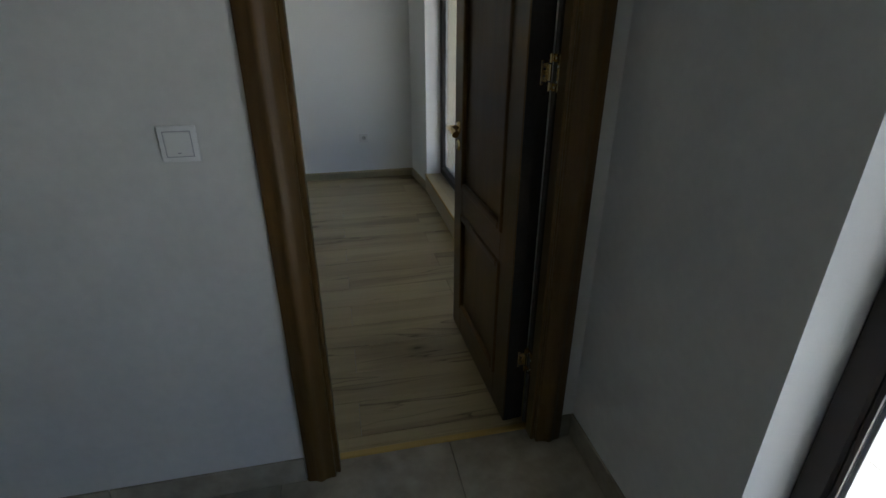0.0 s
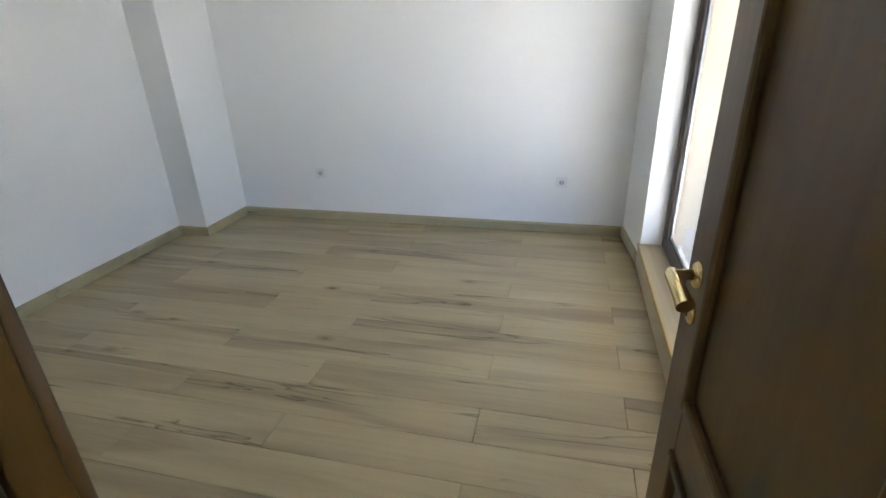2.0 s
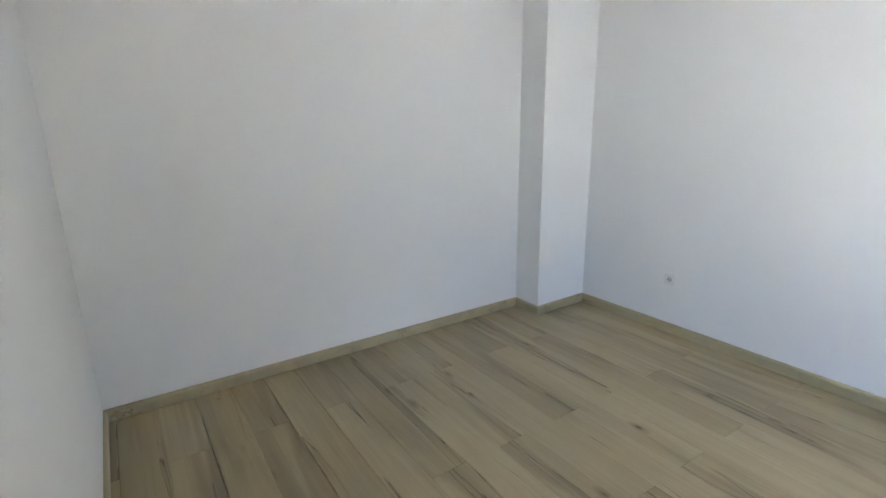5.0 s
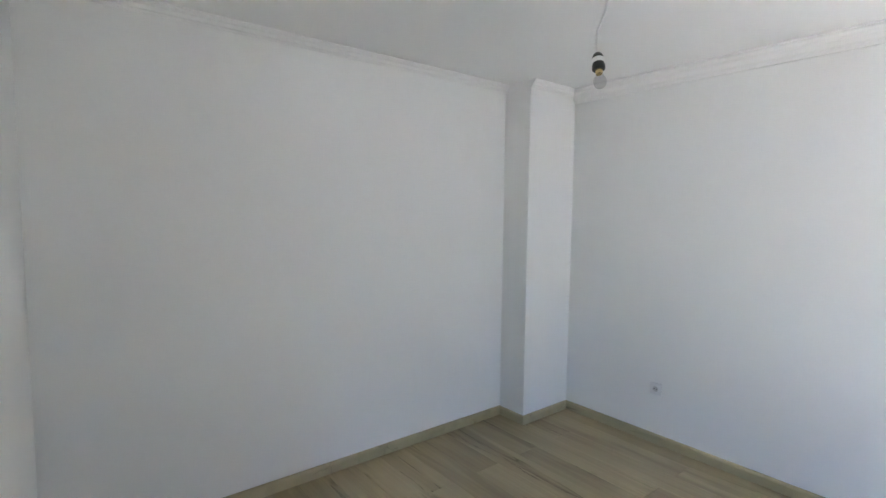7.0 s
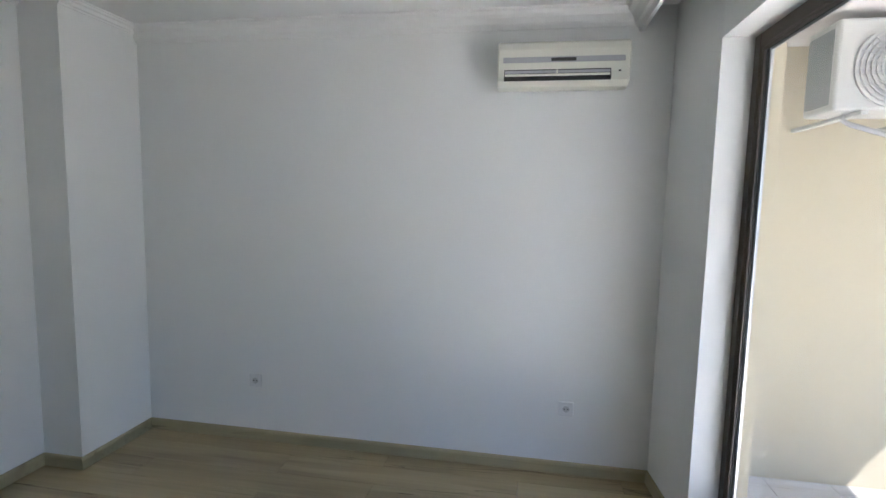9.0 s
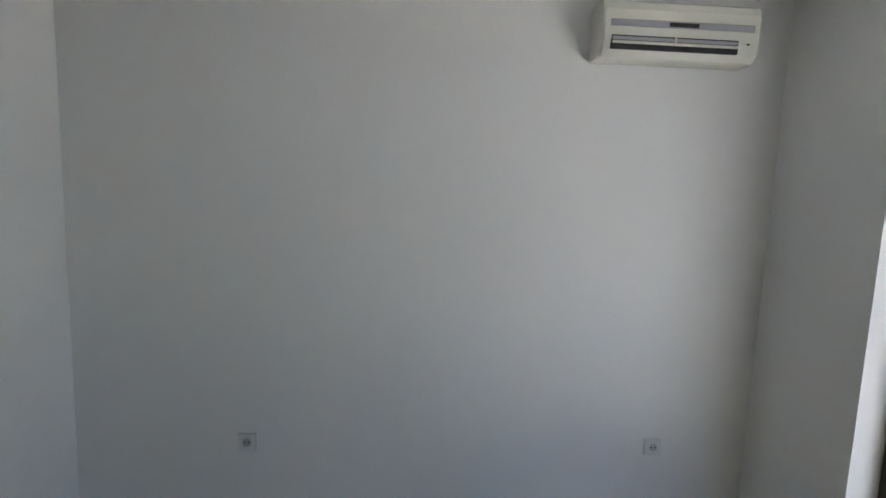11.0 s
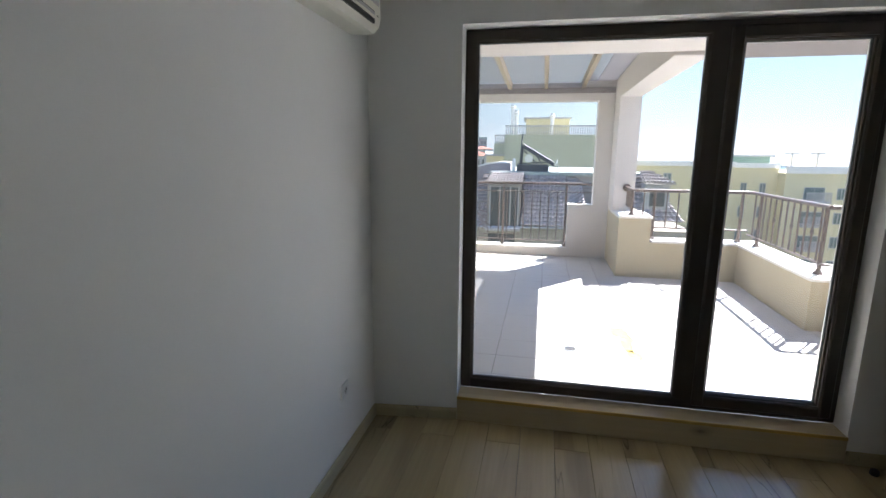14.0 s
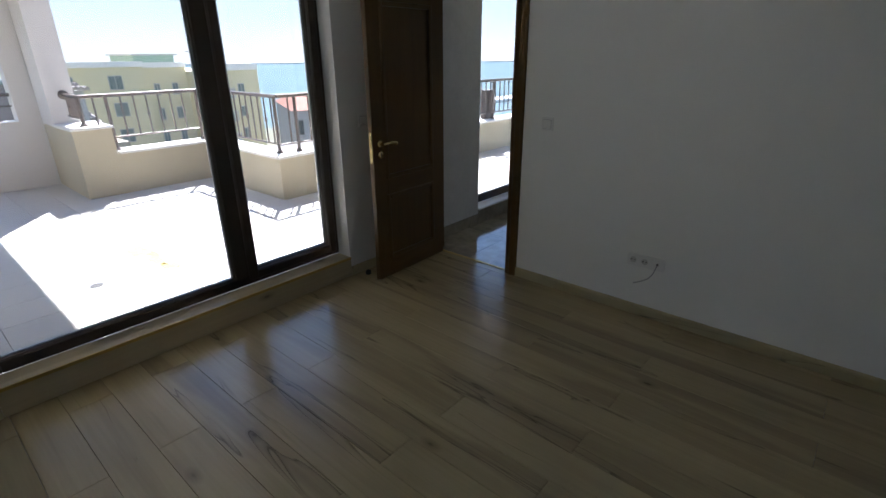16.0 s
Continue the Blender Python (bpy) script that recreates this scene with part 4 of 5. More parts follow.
BLUE_ROOF = plain("blue canopy", (0.08, 0.24, 0.50), 0.6, vary=0.1)
DARK_PANE = plain("dark window glass", (0.06, 0.07, 0.075), 0.15, vary=0.2)
SOLAR = plain("solar collector", (0.05, 0.055, 0.066), 0.55, vary=0.2)
LEAF = plain("dark foliage", (0.055, 0.085, 0.035), 0.8, vary=0.4, scale=1.0, fine=8)
TEAL_PANE = plain("greenish window glass", (0.15, 0.19, 0.18), 0.2, vary=0.25)
GREEN_PANE = plain("pale green glazing", (0.22, 0.34, 0.28), 0.2, vary=0.12)
BARK = plain("bark", (0.12, 0.09, 0.06), 0.9, vary=0.2)


def height(az, r):
    """The ground's height by bearing (degrees from east, north positive) and distance."""
    rise = np.interp(r, [0, 30, 70, 120, 200, 300, 480, 700, 1500, 4500], [-12, -11, -7, -6, 1, 11, 33, 50, 40, 20])
    flat = np.interp(r, [0, 60, 140, 200, 5000], [-12, -12, -13, -90, -110])
    if r > 260:
        rise = 9 + (rise - 9) * min(1.0, max(0.05, (az - 12) / 9))
    k = min(1.0, max(0.0, (az + 12) / 20))
    if az > 100 or az < -100:
        k, flat = 1.0, -12
        rise = -12
    return float(rise * k + flat * (1 - k))


bm = bmesh.new()
RAD = [0.5, 20, 40, 60, 80, 110, 150, 200, 260, 330, 420, 520, 640, 800, 1200, 2200, 4500]
ring = []
for r in RAD:
    row = []
    for a in range(-180, 180, 4):
        z = height(a, r) + (0 if r < 400 or a < 0 else 6 * noise.noise((r * 0.01, a * 0.21, 0.3)))
        row.append(bm.verts.new((LOOK.x + r * math.cos(radians(a)), LOOK.y + r * math.sin(radians(a)), z)))
    ring.append(row)
for a, b in zip(ring, ring[1:]):
    for k in range(90):
        bm.faces.new((a[k], a[(k + 1) % 90], b[(k + 1) % 90], b[k]))
land = solid("ground", bm, EARTH, "sloping ground of the town below the terrace", "ground", kind="structure")
land.data.materials.append(WOODLAND)
for p in land.data.polygons:
    c = p.center
    if math.hypot(c.x, c.y) > 190:
        p.material_index = 1
bm = bmesh.new()
bmesh.ops.create_circle(bm, cap_ends=True, segments=96, radius=4300, matrix=Matrix.Translation((0, 0, -66)))
solid("water", bm, SEA, "calm blue sea reaching the horizon", "sea", kind="structure")


def out_at(az, d, z=0.0):
    return Vector((LOOK.x + d * math.cos(radians(az + TURN)), LOOK.y + d * math.sin(radians(az + TURN)), z))


# pale sky low over the sea and the hills, fading into the sky above
HAZE, nt, b = shader("pale sky near the horizon")
nt.nodes.remove(b)
place = nt.nodes.new("ShaderNodeNewGeometry")
split = nt.nodes.new("ShaderNodeSeparateXYZ")
nt.links.new(place.outputs["Position"], split.inputs[0])
level = nt.nodes.new("ShaderNodeMapRange")
level.inputs["From Min"].default_value, level.inputs["From Max"].default_value = -60, 1140
nt.links.new(split.outputs["Z"], level.inputs["Value"])
cloud = noise_of(nt, coords(nt, (0.0006, 0.0006, 0.002)), 1.0, 3.0)
glow = node(nt, "ShaderNodeEmission", Strength=1.0)
tone = ramp(nt, level.outputs[0], [(0.03, (0.23, 0.245, 0.25)), (0.3, (0.17, 0.205, 0.22)), (0.8, (0.115, 0.165, 0.19))])
side = nt.nodes.new("ShaderNodeMapRange")
side.inputs["From Min"].default_value, side.inputs["From Max"].default_value = -900, 900
nt.links.new(split.outputs["Y"], side.inputs["Value"])
north = ramp(nt, level.outputs[0], [(0.03, (0.125, 0.133, 0.136)), (0.3, (0.092, 0.112, 0.121)), (0.8, (0.078, 0.105, 0.120))])
tone = mixed(nt, side.outputs[0], tone, north)
nt.links.new(mixed(nt, ramp(nt, cloud, [(0.45, (0, 0, 0)), (0.75, (0.35, 0.35, 0.35))]), tone, (0.15, 0.155, 0.16)), glow.inputs["Color"])
clear, fade = nt.nodes.new("ShaderNodeBsdfTransparent"), nt.nodes.new("ShaderNodeMixShader")
nt.links.new(ramp(nt, level.outputs[0], [(0.80, (0, 0, 0)), (0.99, (1, 1, 1))]), fade.inputs[0])
nt.links.new(glow.outputs[0], fade.inputs[1]), nt.links.new(clear.outputs[0], fade.inputs[2])
nt.links.new(fade.outputs[0], nt.nodes["Material Output"].inputs["Surface"])
bm = bmesh.new()
rows = [[bm.verts.new((4850 * math.cos(radians(a)), 4850 * math.sin(radians(a)), z)) for a in range(-100, 61, 4)] for z in (-130, 1150)]
for k in range(len(rows[0]) - 1):
    bm.faces.new((rows[0][k], rows[0][k + 1], rows[1][k + 1], rows[1][k]))
solid("backdrop", bm, HAZE, "pale hazy sky over the sea and hills", "sky", kind="structure")


def house(az0, az1, top, eave, d, deep, wall, roof, label, storeys=3, cols=3, hip=True, base=None, skew=0.0, balcony=False, category="house", group="town houses"):
    """A house seen between two bearings, with slopes of sight for its ridge and eaves, facing the terrace."""
    mid = (az0 + az1) / 2
    w = d * math.tan(radians(abs(az1 - az0)))
    zt, ze = LOOK.z + top * d, LOOK.z + eave * d
    foot = height(mid, d) - 1.0 if base is None else base
    zb = min(foot, ze - 3)
    t = thing("house", 0, 0, 0, label, category, group)
    part("wall", block(-deep, -w / 2, zb, 0, w / 2, ze), wall, t)
    if hip:
        o = min(0.6, w * 0.06)
        rb = bmesh.new()
        lo = [rb.verts.new(p) for p in ((o, -w / 2 - o, ze), (o, w / 2 + o, ze), (-deep - o, w / 2 + o, ze), (-deep - o, -w / 2 - o, ze))]
        run_in = min(w, deep) * 0.42
        hi = [rb.verts.new(p) for p in ((-deep / 2, -w / 2 + run_in, zt), (-deep / 2, w / 2 - run_in, zt))]
        for f in ((lo[0], lo[1], hi[1], hi[0]), (lo[1], lo[2], hi[1]), (lo[2], lo[3], hi[0], hi[1]), (lo[3], lo[0], hi[0]), (lo[3], lo[2], lo[1], lo[0])):
            rb.faces.new(f)
        part("roof", rb, roof, t)
    else:
        part("roof", bars_flat(-deep, 0, -w / 2, w / 2, ze, max(zt - ze, 0.3)), roof, t)
    pitch = 2.9
    for s in range(storeys):
        zc = ze - 1.5 - s * pitch
        if zc < zb + 1:
            break
        for c in range(cols):
            yc = -w / 2 + w * (c + 0.5) / cols
            ww = min(0.75, w / cols * 0.3)
            f = part("window", block(0, yc - ww, zc - 0.75, 0.06, yc + ww, zc + 0.75), WALL_WHITE, t)
            part("pane", block(0.05, yc - ww + 0.1, zc - 0.65, 0.09, yc + ww - 0.1, zc + 0.65), DARK_PANE, f)
            if balcony and c % 2 == 0:
                part("balcony", block(0.0, yc - ww - 0.5, zc - 1.3, 1.2, yc + ww + 0.5, zc - 0.35, 0.05), WALL_WHITE if s % 2 else wall, t)
    p = out_at(mid, d)
    t.matrix_basis = pose(p.x, p.y, 0, 0, 0, 180 + mid + TURN + skew)
    return t


def bars_flat(x0, x1, y0, y1, z, h):
    """A flat roof slab with an upstand round it."""
    bm = block(x0 - 0.2, y0 - 0.2, z, x1 + 0.2, y1 + 0.2, z + 0.2)
    for b in ((x1, y0 - 0.2, x1 + 0.2, y1 + 0.2), (x0 - 0.2, y0 - 0.2, x0, y1 + 0.2), (x0, y0 - 0.2, x1, y0), (x0, y1, x1, y1 + 0.2)):
        block(b[0], b[1], z + 0.2, b[2], b[3], z + 0.2 + h, bm=bm)
    return bm


house(11.8, 13.9, -0.018, -0.030, 68, 9, WALL_WHITE, ROOF_ORANGE, "white three-storey house with an orange hipped roof", 3, 3, skew=8)
house(13.8, 16.2, -0.012, -0.024, 74, 10, WALL_BROWN, ROOF_ORANGE, "grey brown house with dark balconies and an orange roof", 3, 2, skew=8, balcony=True)
house(10.4, 12.4, 0.020, 0.018, 100, 12, WALL_WHITE, WALL_WHITE, "white modern block with stepped balconies", 4, 2, False, balcony=True)
house(12.5, 15.1, 0.018, 0.010, 105, 12, WALL_RED, WALL_WHITE, "brick red modern block with white terraces", 3, 3, False, balcony=True)
house(14.8, 18.9, -0.045, -0.050, 60, 10, WALL_WHITE, WALL_WHITE, "white modern building with blue glass terraces", 3, 4, False, balcony=True)
house(15.4, 17.4, -0.040, -0.044, 55, 3, WALL_WHITE, BLUE_ROOF, "small white pavilion with a blue canopy", 1, 2, False)
house(16.2, 19.6, -0.004, -0.018, 84, 11, WALL_WHITE, ROOF_ORANGE, "white house with a broad orange hipped roof", 2, 3, skew=-10)
house(15.2, 17.2, 0.018, 0.010, 118, 10, WALL_GREY, ROOF_PALE, "grey flat-roofed apartment block", 3, 4, False)
house(16.5, 20.5, 0.026, 0.016, 150, 12, WALL_BEIGE, ROOF_ORANGE, "beige house with a low orange roof", 2, 4)
house(13.4, 16.0, 0.037, 0.029, 210, 14, WALL_BEIGE, ROOF_ORANGE, "distant hotel wing with an orange roof", 2, 6)
house(9.0, 13.2, 0.041, 0.034, 240, 16, WALL_BEIGE, ROOF_ORANGE, "long hilltop hotel with a red roof", 3, 12)
house(6.9, 10.0, -0.006, -0.015, 88, 12, WALL_BEIGE, ROOF_ORANGE, "pale house with an orange hipped roof", 2, 4, skew=12)
house(7.9, 10.1, 0.006, -0.002, 112, 13, WALL_WHITE, ROOF_ORANGE, "white house with an orange hipped roof", 2, 4, skew=-8)
house(5.9, 8.2, 0.009, 0.001, 120, 13, WALL_BEIGE, ROOF_ORANGE, "beige house with an orange hipped roof", 2, 3, skew=15)
house(4.2, 6.4, 0.005, -0.004, 114, 13, WALL_WHITE, ROOF_ORANGE, "white house with an orange hipped roof", 2, 4, skew=6)
house(2.6, 4.6, 0.002, -0.007, 124, 13, WALL_BEIGE, ROOF_ORANGE, "beige house with an orange hipped roof", 2, 3)
house(8.6, 10.4, 0.016, 0.009, 150, 13, WALL_WHITE, ROOF_ORANGE, "small white house with an orange roof", 2, 3)
house(6.6, 8.4, 0.018, 0.011, 160, 13, WALL_BEIGE, ROOF_ORANGE, "small beige house with an orange roof", 2, 3, skew=10)
house(4.8, 6.6, 0.015, 0.009, 155, 13, WALL_WHITE, ROOF_ORANGE, "small white house with an orange roof", 2, 3, skew=-12)
house(4.7, 6.9, 0.031, 0.028, 230, 14, WALL_GREY, ROOF_PALE, "grey flat-roofed block on the hill", 4, 6, False)
house(7.0, 8.3, 0.026, 0.022, 220, 14, WALL_WHITE, ROOF_PALE, "pale flat-roofed block on the hill", 3, 4, False)
house(1.6, 3.6, 0.022, 0.018, 200, 14, WALL_WHITE, ROOF_PALE, "pale flat-roofed block on the hill", 4, 5, False)
house(-38.0, -34.2, -0.078, -0.100, 48, 12, WALL_WHITE, ROOF_ORANGE, "white house with a red tiled roof below the terrace", 2, 3, skew=10)
house(-45.0, -40.5, -0.10, -0.13, 44, 10, WALL_BEIGE, ROOF_ORANGE, "beige house with a red tiled roof below the terrace", 2, 3)


def far(bm, k):
    """Sets what was drawn at 13 m at its true distance and size, k times as far."""
    bmesh.ops.transform(bm, matrix=Matrix.Translation(LOOK) @ Matrix.Rotation(radians(TURN), 4, "Z") @ Matrix.Scale(k, 4) @ Matrix.Translation(-OLD), verts=bm.verts)
    return bm


def tiles(a, b, c, d, rows, cols):
    """A slope of pantiles between its lower edge a-b and upper edge d-c: overlapping rows of half-round tiles."""
    a, b, c, d = (Vector(p) for p in (a, b, c, d))
    n = (b - a).cross(d - a).normalized()
    n = -n if n.z < 0 else n
    out = bmesh.new()
    h = (d - a).length / rows
    for i in range(rows):
        lo0, lo1 = a.lerp(d, i / rows), b.lerp(c, i / rows)
        hi0, hi1 = a.lerp(d, (i + 1.15) / rows), b.lerp(c, (i + 1.15) / rows)
        steps = cols * 4
        la, ha = [], []
        for j in range(steps + 1):
            s = j / steps
            wave = (0.22 * h) * abs(math.sin(math.pi * s * cols))
            la.append(out.verts.new(lo0.lerp(lo1, s) + n * (wave + 0.36 * h)))
            ha.append(out.verts.new(hi0.lerp(hi1, s) + n * wave))
        front = [out.verts.new(v.co - n * 0.36 * h) for v in la]
        for j in range(steps):
            out.faces.new((la[j], la[j + 1], ha[j + 1], ha[j]))
            out.faces.new((front[j], front[j + 1], la[j + 1], la[j]))
    return out


K = 1.75
dark = thing("mansard_house", 25, 1.5, -12, "grey house with a dark tiled mansard roof and dormers", "house")
part("wall", far(block(13.05, -2.1, -8, 21, 4.1, -0.55), K), WALL_BEIGE, dark)
part("tile_slope", far(tiles((13.0, 1.50, -0.50), (13.0, 2.80, -0.50), (14.0, 2.74, 0.94), (14.0, 1.47, 0.94), 13, 12), K), ROOF_DARK, dark, "weathered brown pantiles")
part("tile_slope", far(tiles((13.0, 3.83, -0.56), (13.0, 5.05, -0.56), (14.0, 3.98, 0.94), (14.0, 3.80, 0.94), 13, 11), K), ROOF_DARK, dark, "weathered brown pantiles")
part("tile_slope", far(tiles((13.25, 0.90, 0.10), (13.08, 1.46, -0.46), (14.0, 1.42, 0.94), (14.3, 1.02, 0.95), 11, 6), K), ROOF_DARK, dark, "weathered brown pantiles")
part("tile_slope", far(tiles((13.0, -1.80, -0.28), (13.0, 0.2, -0.28), (14.0, -0.3, 1.0), (14.0, -0.92, 1.0), 11, 14), K), ROOF_DARK, dark, "weathered brown pantiles")
part("roof", far(block(13.95, -0.9, 0.95, 20, 3.80, 1.06, 0.01), K), ROOF_PALE, dark, "pale flat roof")
part("roof_core", far(block(14.1, -0.9, -0.6, 20, 3.78, 0.95), K), ROOF_DARK, dark)
arch = bmesh.new()
prof = [(5.05, 0.40), (4.75, 0.72), (4.5, 0.96), (4.23, 1.18), (3.95, 1.27), (3.65, 1.31), (3.20, 1.30), (3.20, -3.0), (5.05, -3.0)]
fr, bk = [[arch.verts.new((x, y, z)) for y, z in prof] for x in (14.6, 18.5)]
for i in range(len(prof)):
    arch.faces.new((fr[i], fr[(i + 1) % len(prof)], bk[(i + 1) % len(prof)], bk[i]))
arch.faces.new(fr[::-1]), arch.faces.new(bk)
part("gable", far(arch, K), WALL_GREY, dark, "lilac grey curved gable")
part("gable_coping", far(tube([(14.6, 5.05, 0.41), (14.6, 4.5, 0.97), (14.6, 4.23, 1.19), (14.6, 3.95, 1.28), (14.6, 3.65, 1.32), (14.6, 3.23, 1.31)], 0.025, 6), K), COPING, dark)
dorm = part("dormer", far(block(13.05, 2.82, -0.62, 14.2, 3.80, 0.75), K), WALL_BROWN, dark, "dormer with a dark window")
part("dormer_roof", far(tiles((12.94, 2.78, 0.755), (12.94, 3.84, 0.755), (13.7, 3.72, 1.00), (13.7, 2.75, 1.00), 5, 11), K), ROOF_DARK, dorm)
part("dormer_window", far(block(13.0, 2.87, -0.54, 13.06, 3.72, 0.62), K), DARK_PANE, dorm)
for y in (2.86, 3.10, 3.41, 3.70):
    part("window_frame", far(block(12.98, y, -0.56, 13.03, y + 0.035, 0.66), K), WALL_WHITE, dorm)
part("balcony_slab", far(block(12.80, 2.80, -0.66, 13.04, 3.84, -0.57, 0.01), K), WALL_WHITE, dorm, "white balcony slab")
part("lower_window", far(block(13.0, 2.95, -1.3, 13.05, 3.75, -0.78), K), DARK_PANE, dark)
part("gutter", far(tube([(12.95, 1.2, -0.54), (12.95, 4.7, -0.58)], 0.035, 8), K), WALL_WHITE, dark)
d2 = part("dormer", far(block(13.2, -1.38, 0.05, 14.2, -0.7, 0.78), K), WALL_WHITE, dark, "white side dormer")
part("dormer_roof", far(tiles((13.05, -1.48, 0.74), (13.05, -0.55, 0.78), (13.9, -0.66, 1.08), (13.9, -0.90, 1.08), 4, 8), K), ROOF_DARK, d2)
part("dormer_window", far(block(13.17, -1.25, 0.15, 13.21, -0.85, 0.62), K), DARK_PANE, d2)

heater = thing("solar_water_heater", 26, 2, 1.0, "solar water heater with a sloping dark collector on the roof", "water heater")
sol = bmesh.new()
for y, z in ((2.80, 1.90), (1.84, 1.34)):
    for x in (14.1, 15.1):
        for dz in (0, -0.13):
            sol.verts.new((x, y, z + dz + 0.04 * (x - 14.1)))
sol.verts.ensure_lookup_table()
v = sol.verts
for f in ((0, 2, 6, 4), (1, 5, 7, 3), (0, 4, 5, 1), (2, 3, 7, 6), (0, 1, 3, 2), (4, 6, 7, 5)):
    sol.faces.new([v[i] for i in f])
part("collector", far(sol, K), SOLAR, heater, "dark solar collector panel")
part("tank", far(tube([(14.15, 2.62, 1.46), (15.1, 2.62, 1.46)], 0.13, 14), K), STEEL, heater, "", True)
for p, q in (((14.2, 2.86, 1.06), (14.2, 2.82, 1.86)), ((14.9, 2.86, 1.06), (14.9, 2.82, 1.86)), ((14.2, 2.82, 1.75), (14.2, 2.35, 1.28)), ((14.2, 2.90, 1.06), (14.2, 2.84, 2.22)), ((14.2, 2.2, 1.28), (14.2, 2.5, 1.72)), ((14.2, 2.95, 1.30), (14.2, 1.9, 1.36))):
    part("strut", far(tube([p, q], 0.022, 6), K), SOLAR, heater, "dark steel strut")
part("base_frame", far(block(14.12, 2.0, 1.062, 15.0, 2.98, 1.27, 0.01), K), SOLAR, heater)
part("cylinder", far(lathe([(0.05, 1.06), (0.06, 1.10), (0.06, 1.40), (0.03, 1.46)], (14.1, 3.08, 0), None, 10), K), COPING, heater, "pale vent pipe", True)
dish = thing("satellite_dish", 25, 0.6, 1.0, "white satellite dish on the flat roof", "satellite dish")
part("bowl", far(lathe([(0.001, 0.0), (0.07, 0.012), (0.12, 0.04), (0.125, 0.045), (0.07, 0.02), (0.001, 0.008)], (14.1, 1.74, 1.34), Matrix.Rotation(radians(-70), 4, "X"), 20), K), SPACER, dish, "", True)
part("mast", far(tube([(14.1, 1.71, 1.05), (14.1, 1.73, 1.34)], 0.012, 6), K), STEEL, dish)

# greenish building with balustrades behind
KG = 1.6
eye32 = Matrix.Translation(LOOK) @ Matrix.Rotation(radians(TURN), 4, "Z") @ Matrix.Scale(KG, 4) @ Matrix.Translation(-OLD)


def green(bm):
    bmesh.ops.transform(bm, matrix=eye32, verts=bm.verts)
    return bm


gb = thing("apartment_building", 52, 1, -12, "greenish yellow building with white roof balustrades", "apartment building")
part("wall", green(block(32, -4.2, -10, 40, 4.22, 2.86)), WALL_GREEN, gb)
part("side_wall", green(block(32.3, 4.22, -10, 40, 5.45, 1.45)), WALL_YELLOW, gb)
part("side_terrace", green(block(31.9, 4.2, 1.45, 40, 5.55, 1.56)), WALL_WHITE, gb)
part("penthouse", green(block(34, -0.06, 2.86, 38, 2.90, 3.98)), WALL_YELLOW, gb, "yellow roof room")
part("penthouse_roof", green(block(33.8, -0.2, 3.98, 38.1, 3.04, 4.11, 0.02)), WALL_WHITE, gb)
for y, z in ((3.78, 4.88), (3.53, 4.52), (1.14, 4.30)):
    part("chimney", green(lathe([(0.13, 2.8), (0.13, z - 0.25), (0.22, z - 0.2), (0.22, z - 0.14), (0.14, z - 0.1), (0.14, z)], (33.2, y, 0), None, 10)), COPING, gb)
part("side_block", green(block(33.3, 4.21, -10, 40, 5.02, 2.30)), WALL_GREEN, gb)
for y0, y1, z, x in ((-4.2, 4.22, 2.86, 32.0), (4.25, 5.0, 2.30, 33.4)):
    bal = part("balustrade", green(block(x, y0, z + 0.52, x + 0.12, y1, z + 0.60)), WALL_WHITE, gb, "white balustrade")
    n = int((y1 - y0) / 0.145)
    for i in range(n):
        y = y0 + (i + 0.5) * (y1 - y0) / n
        part("baluster", green(lathe([(0.035, z), (0.05, z + 0.15), (0.03, z + 0.35), (0.04, z + 0.53)], (x + 0.06, y, 0), None, 6)), WALL_WHITE, bal)

# yellow apartment building
KY = 1.67


def yellow(x0, y0, z0, x1, y1, z1, bevel=0.0):
    bm = block(x0, y0, z0, x1, y1, z1, bevel)
    bmesh.ops.transform(bm, matrix=Matrix.Translation(LOOK) @ Matrix.Rotation(radians(TURN), 4, "Z") @ Matrix.Scale(KY, 4) @ Matrix.Translation(-OLD), verts=bm.verts)
    return bm


yb = thing("apartment_building", 58, -20, -12, "yellow four-storey apartment building with white roof parapets", "apartment building")
part("wall", yellow(34, -10.9, -9, 44, -4.6, 0.90), WALL_YELLOW, yb)
part("wall", yellow(35.2, -14.1, -9, 44, -10.9, 0.80), WALL_YELLOW, yb)
part("wall", yellow(34.2, -19.0, -9, 44, -14.1, 0.50), WALL_YELLOW, yb)
for b in ((33.9, -10.9, 0.90, 34.1, -4.6, 1.22), (35.1, -14.1, 0.80, 35.3, -10.9, 1.12), (34.1, -19.0, 0.50, 34.3, -14.1, 0.95)):
    part("parapet", yellow(*b), COPING, yb, "white roof parapet")
part("roof_canopy", yellow(36, -13.8, 0.85, 40, -11.2, 1.55), GREEN_PANE, yb, "glazed green roof lantern")
part("canopy_slab", yellow(35.8, -14.0, 1.55, 40.2, -11.0, 1.65), WALL_WHITE, yb)
for y in (-15.2, -16.8):
    part("antenna", yellow(36, y, 0.5, 36.08, y + 0.08, 1.9), WALL_WHITE, yb)
    part("antenna_arm", yellow(36, y - 0.4, 1.75, 36.06, y + 0.5, 1.82), WALL_WHITE, yb)
SPOTS = [(34.0, -9.17, 0.0, 0.40, 0.42), (34.0, -6.7, 0.1, 0.27, 0.33), (34.2, -15.9, -0.8, 0.62, 0.42), (34.2, -17.5, -0.8, 0.26, 0.38), (35.2, -12.0, -0.6, 0.2, 0.4), (35.2, -13.2, -0.6, 0.2, 0.4)]
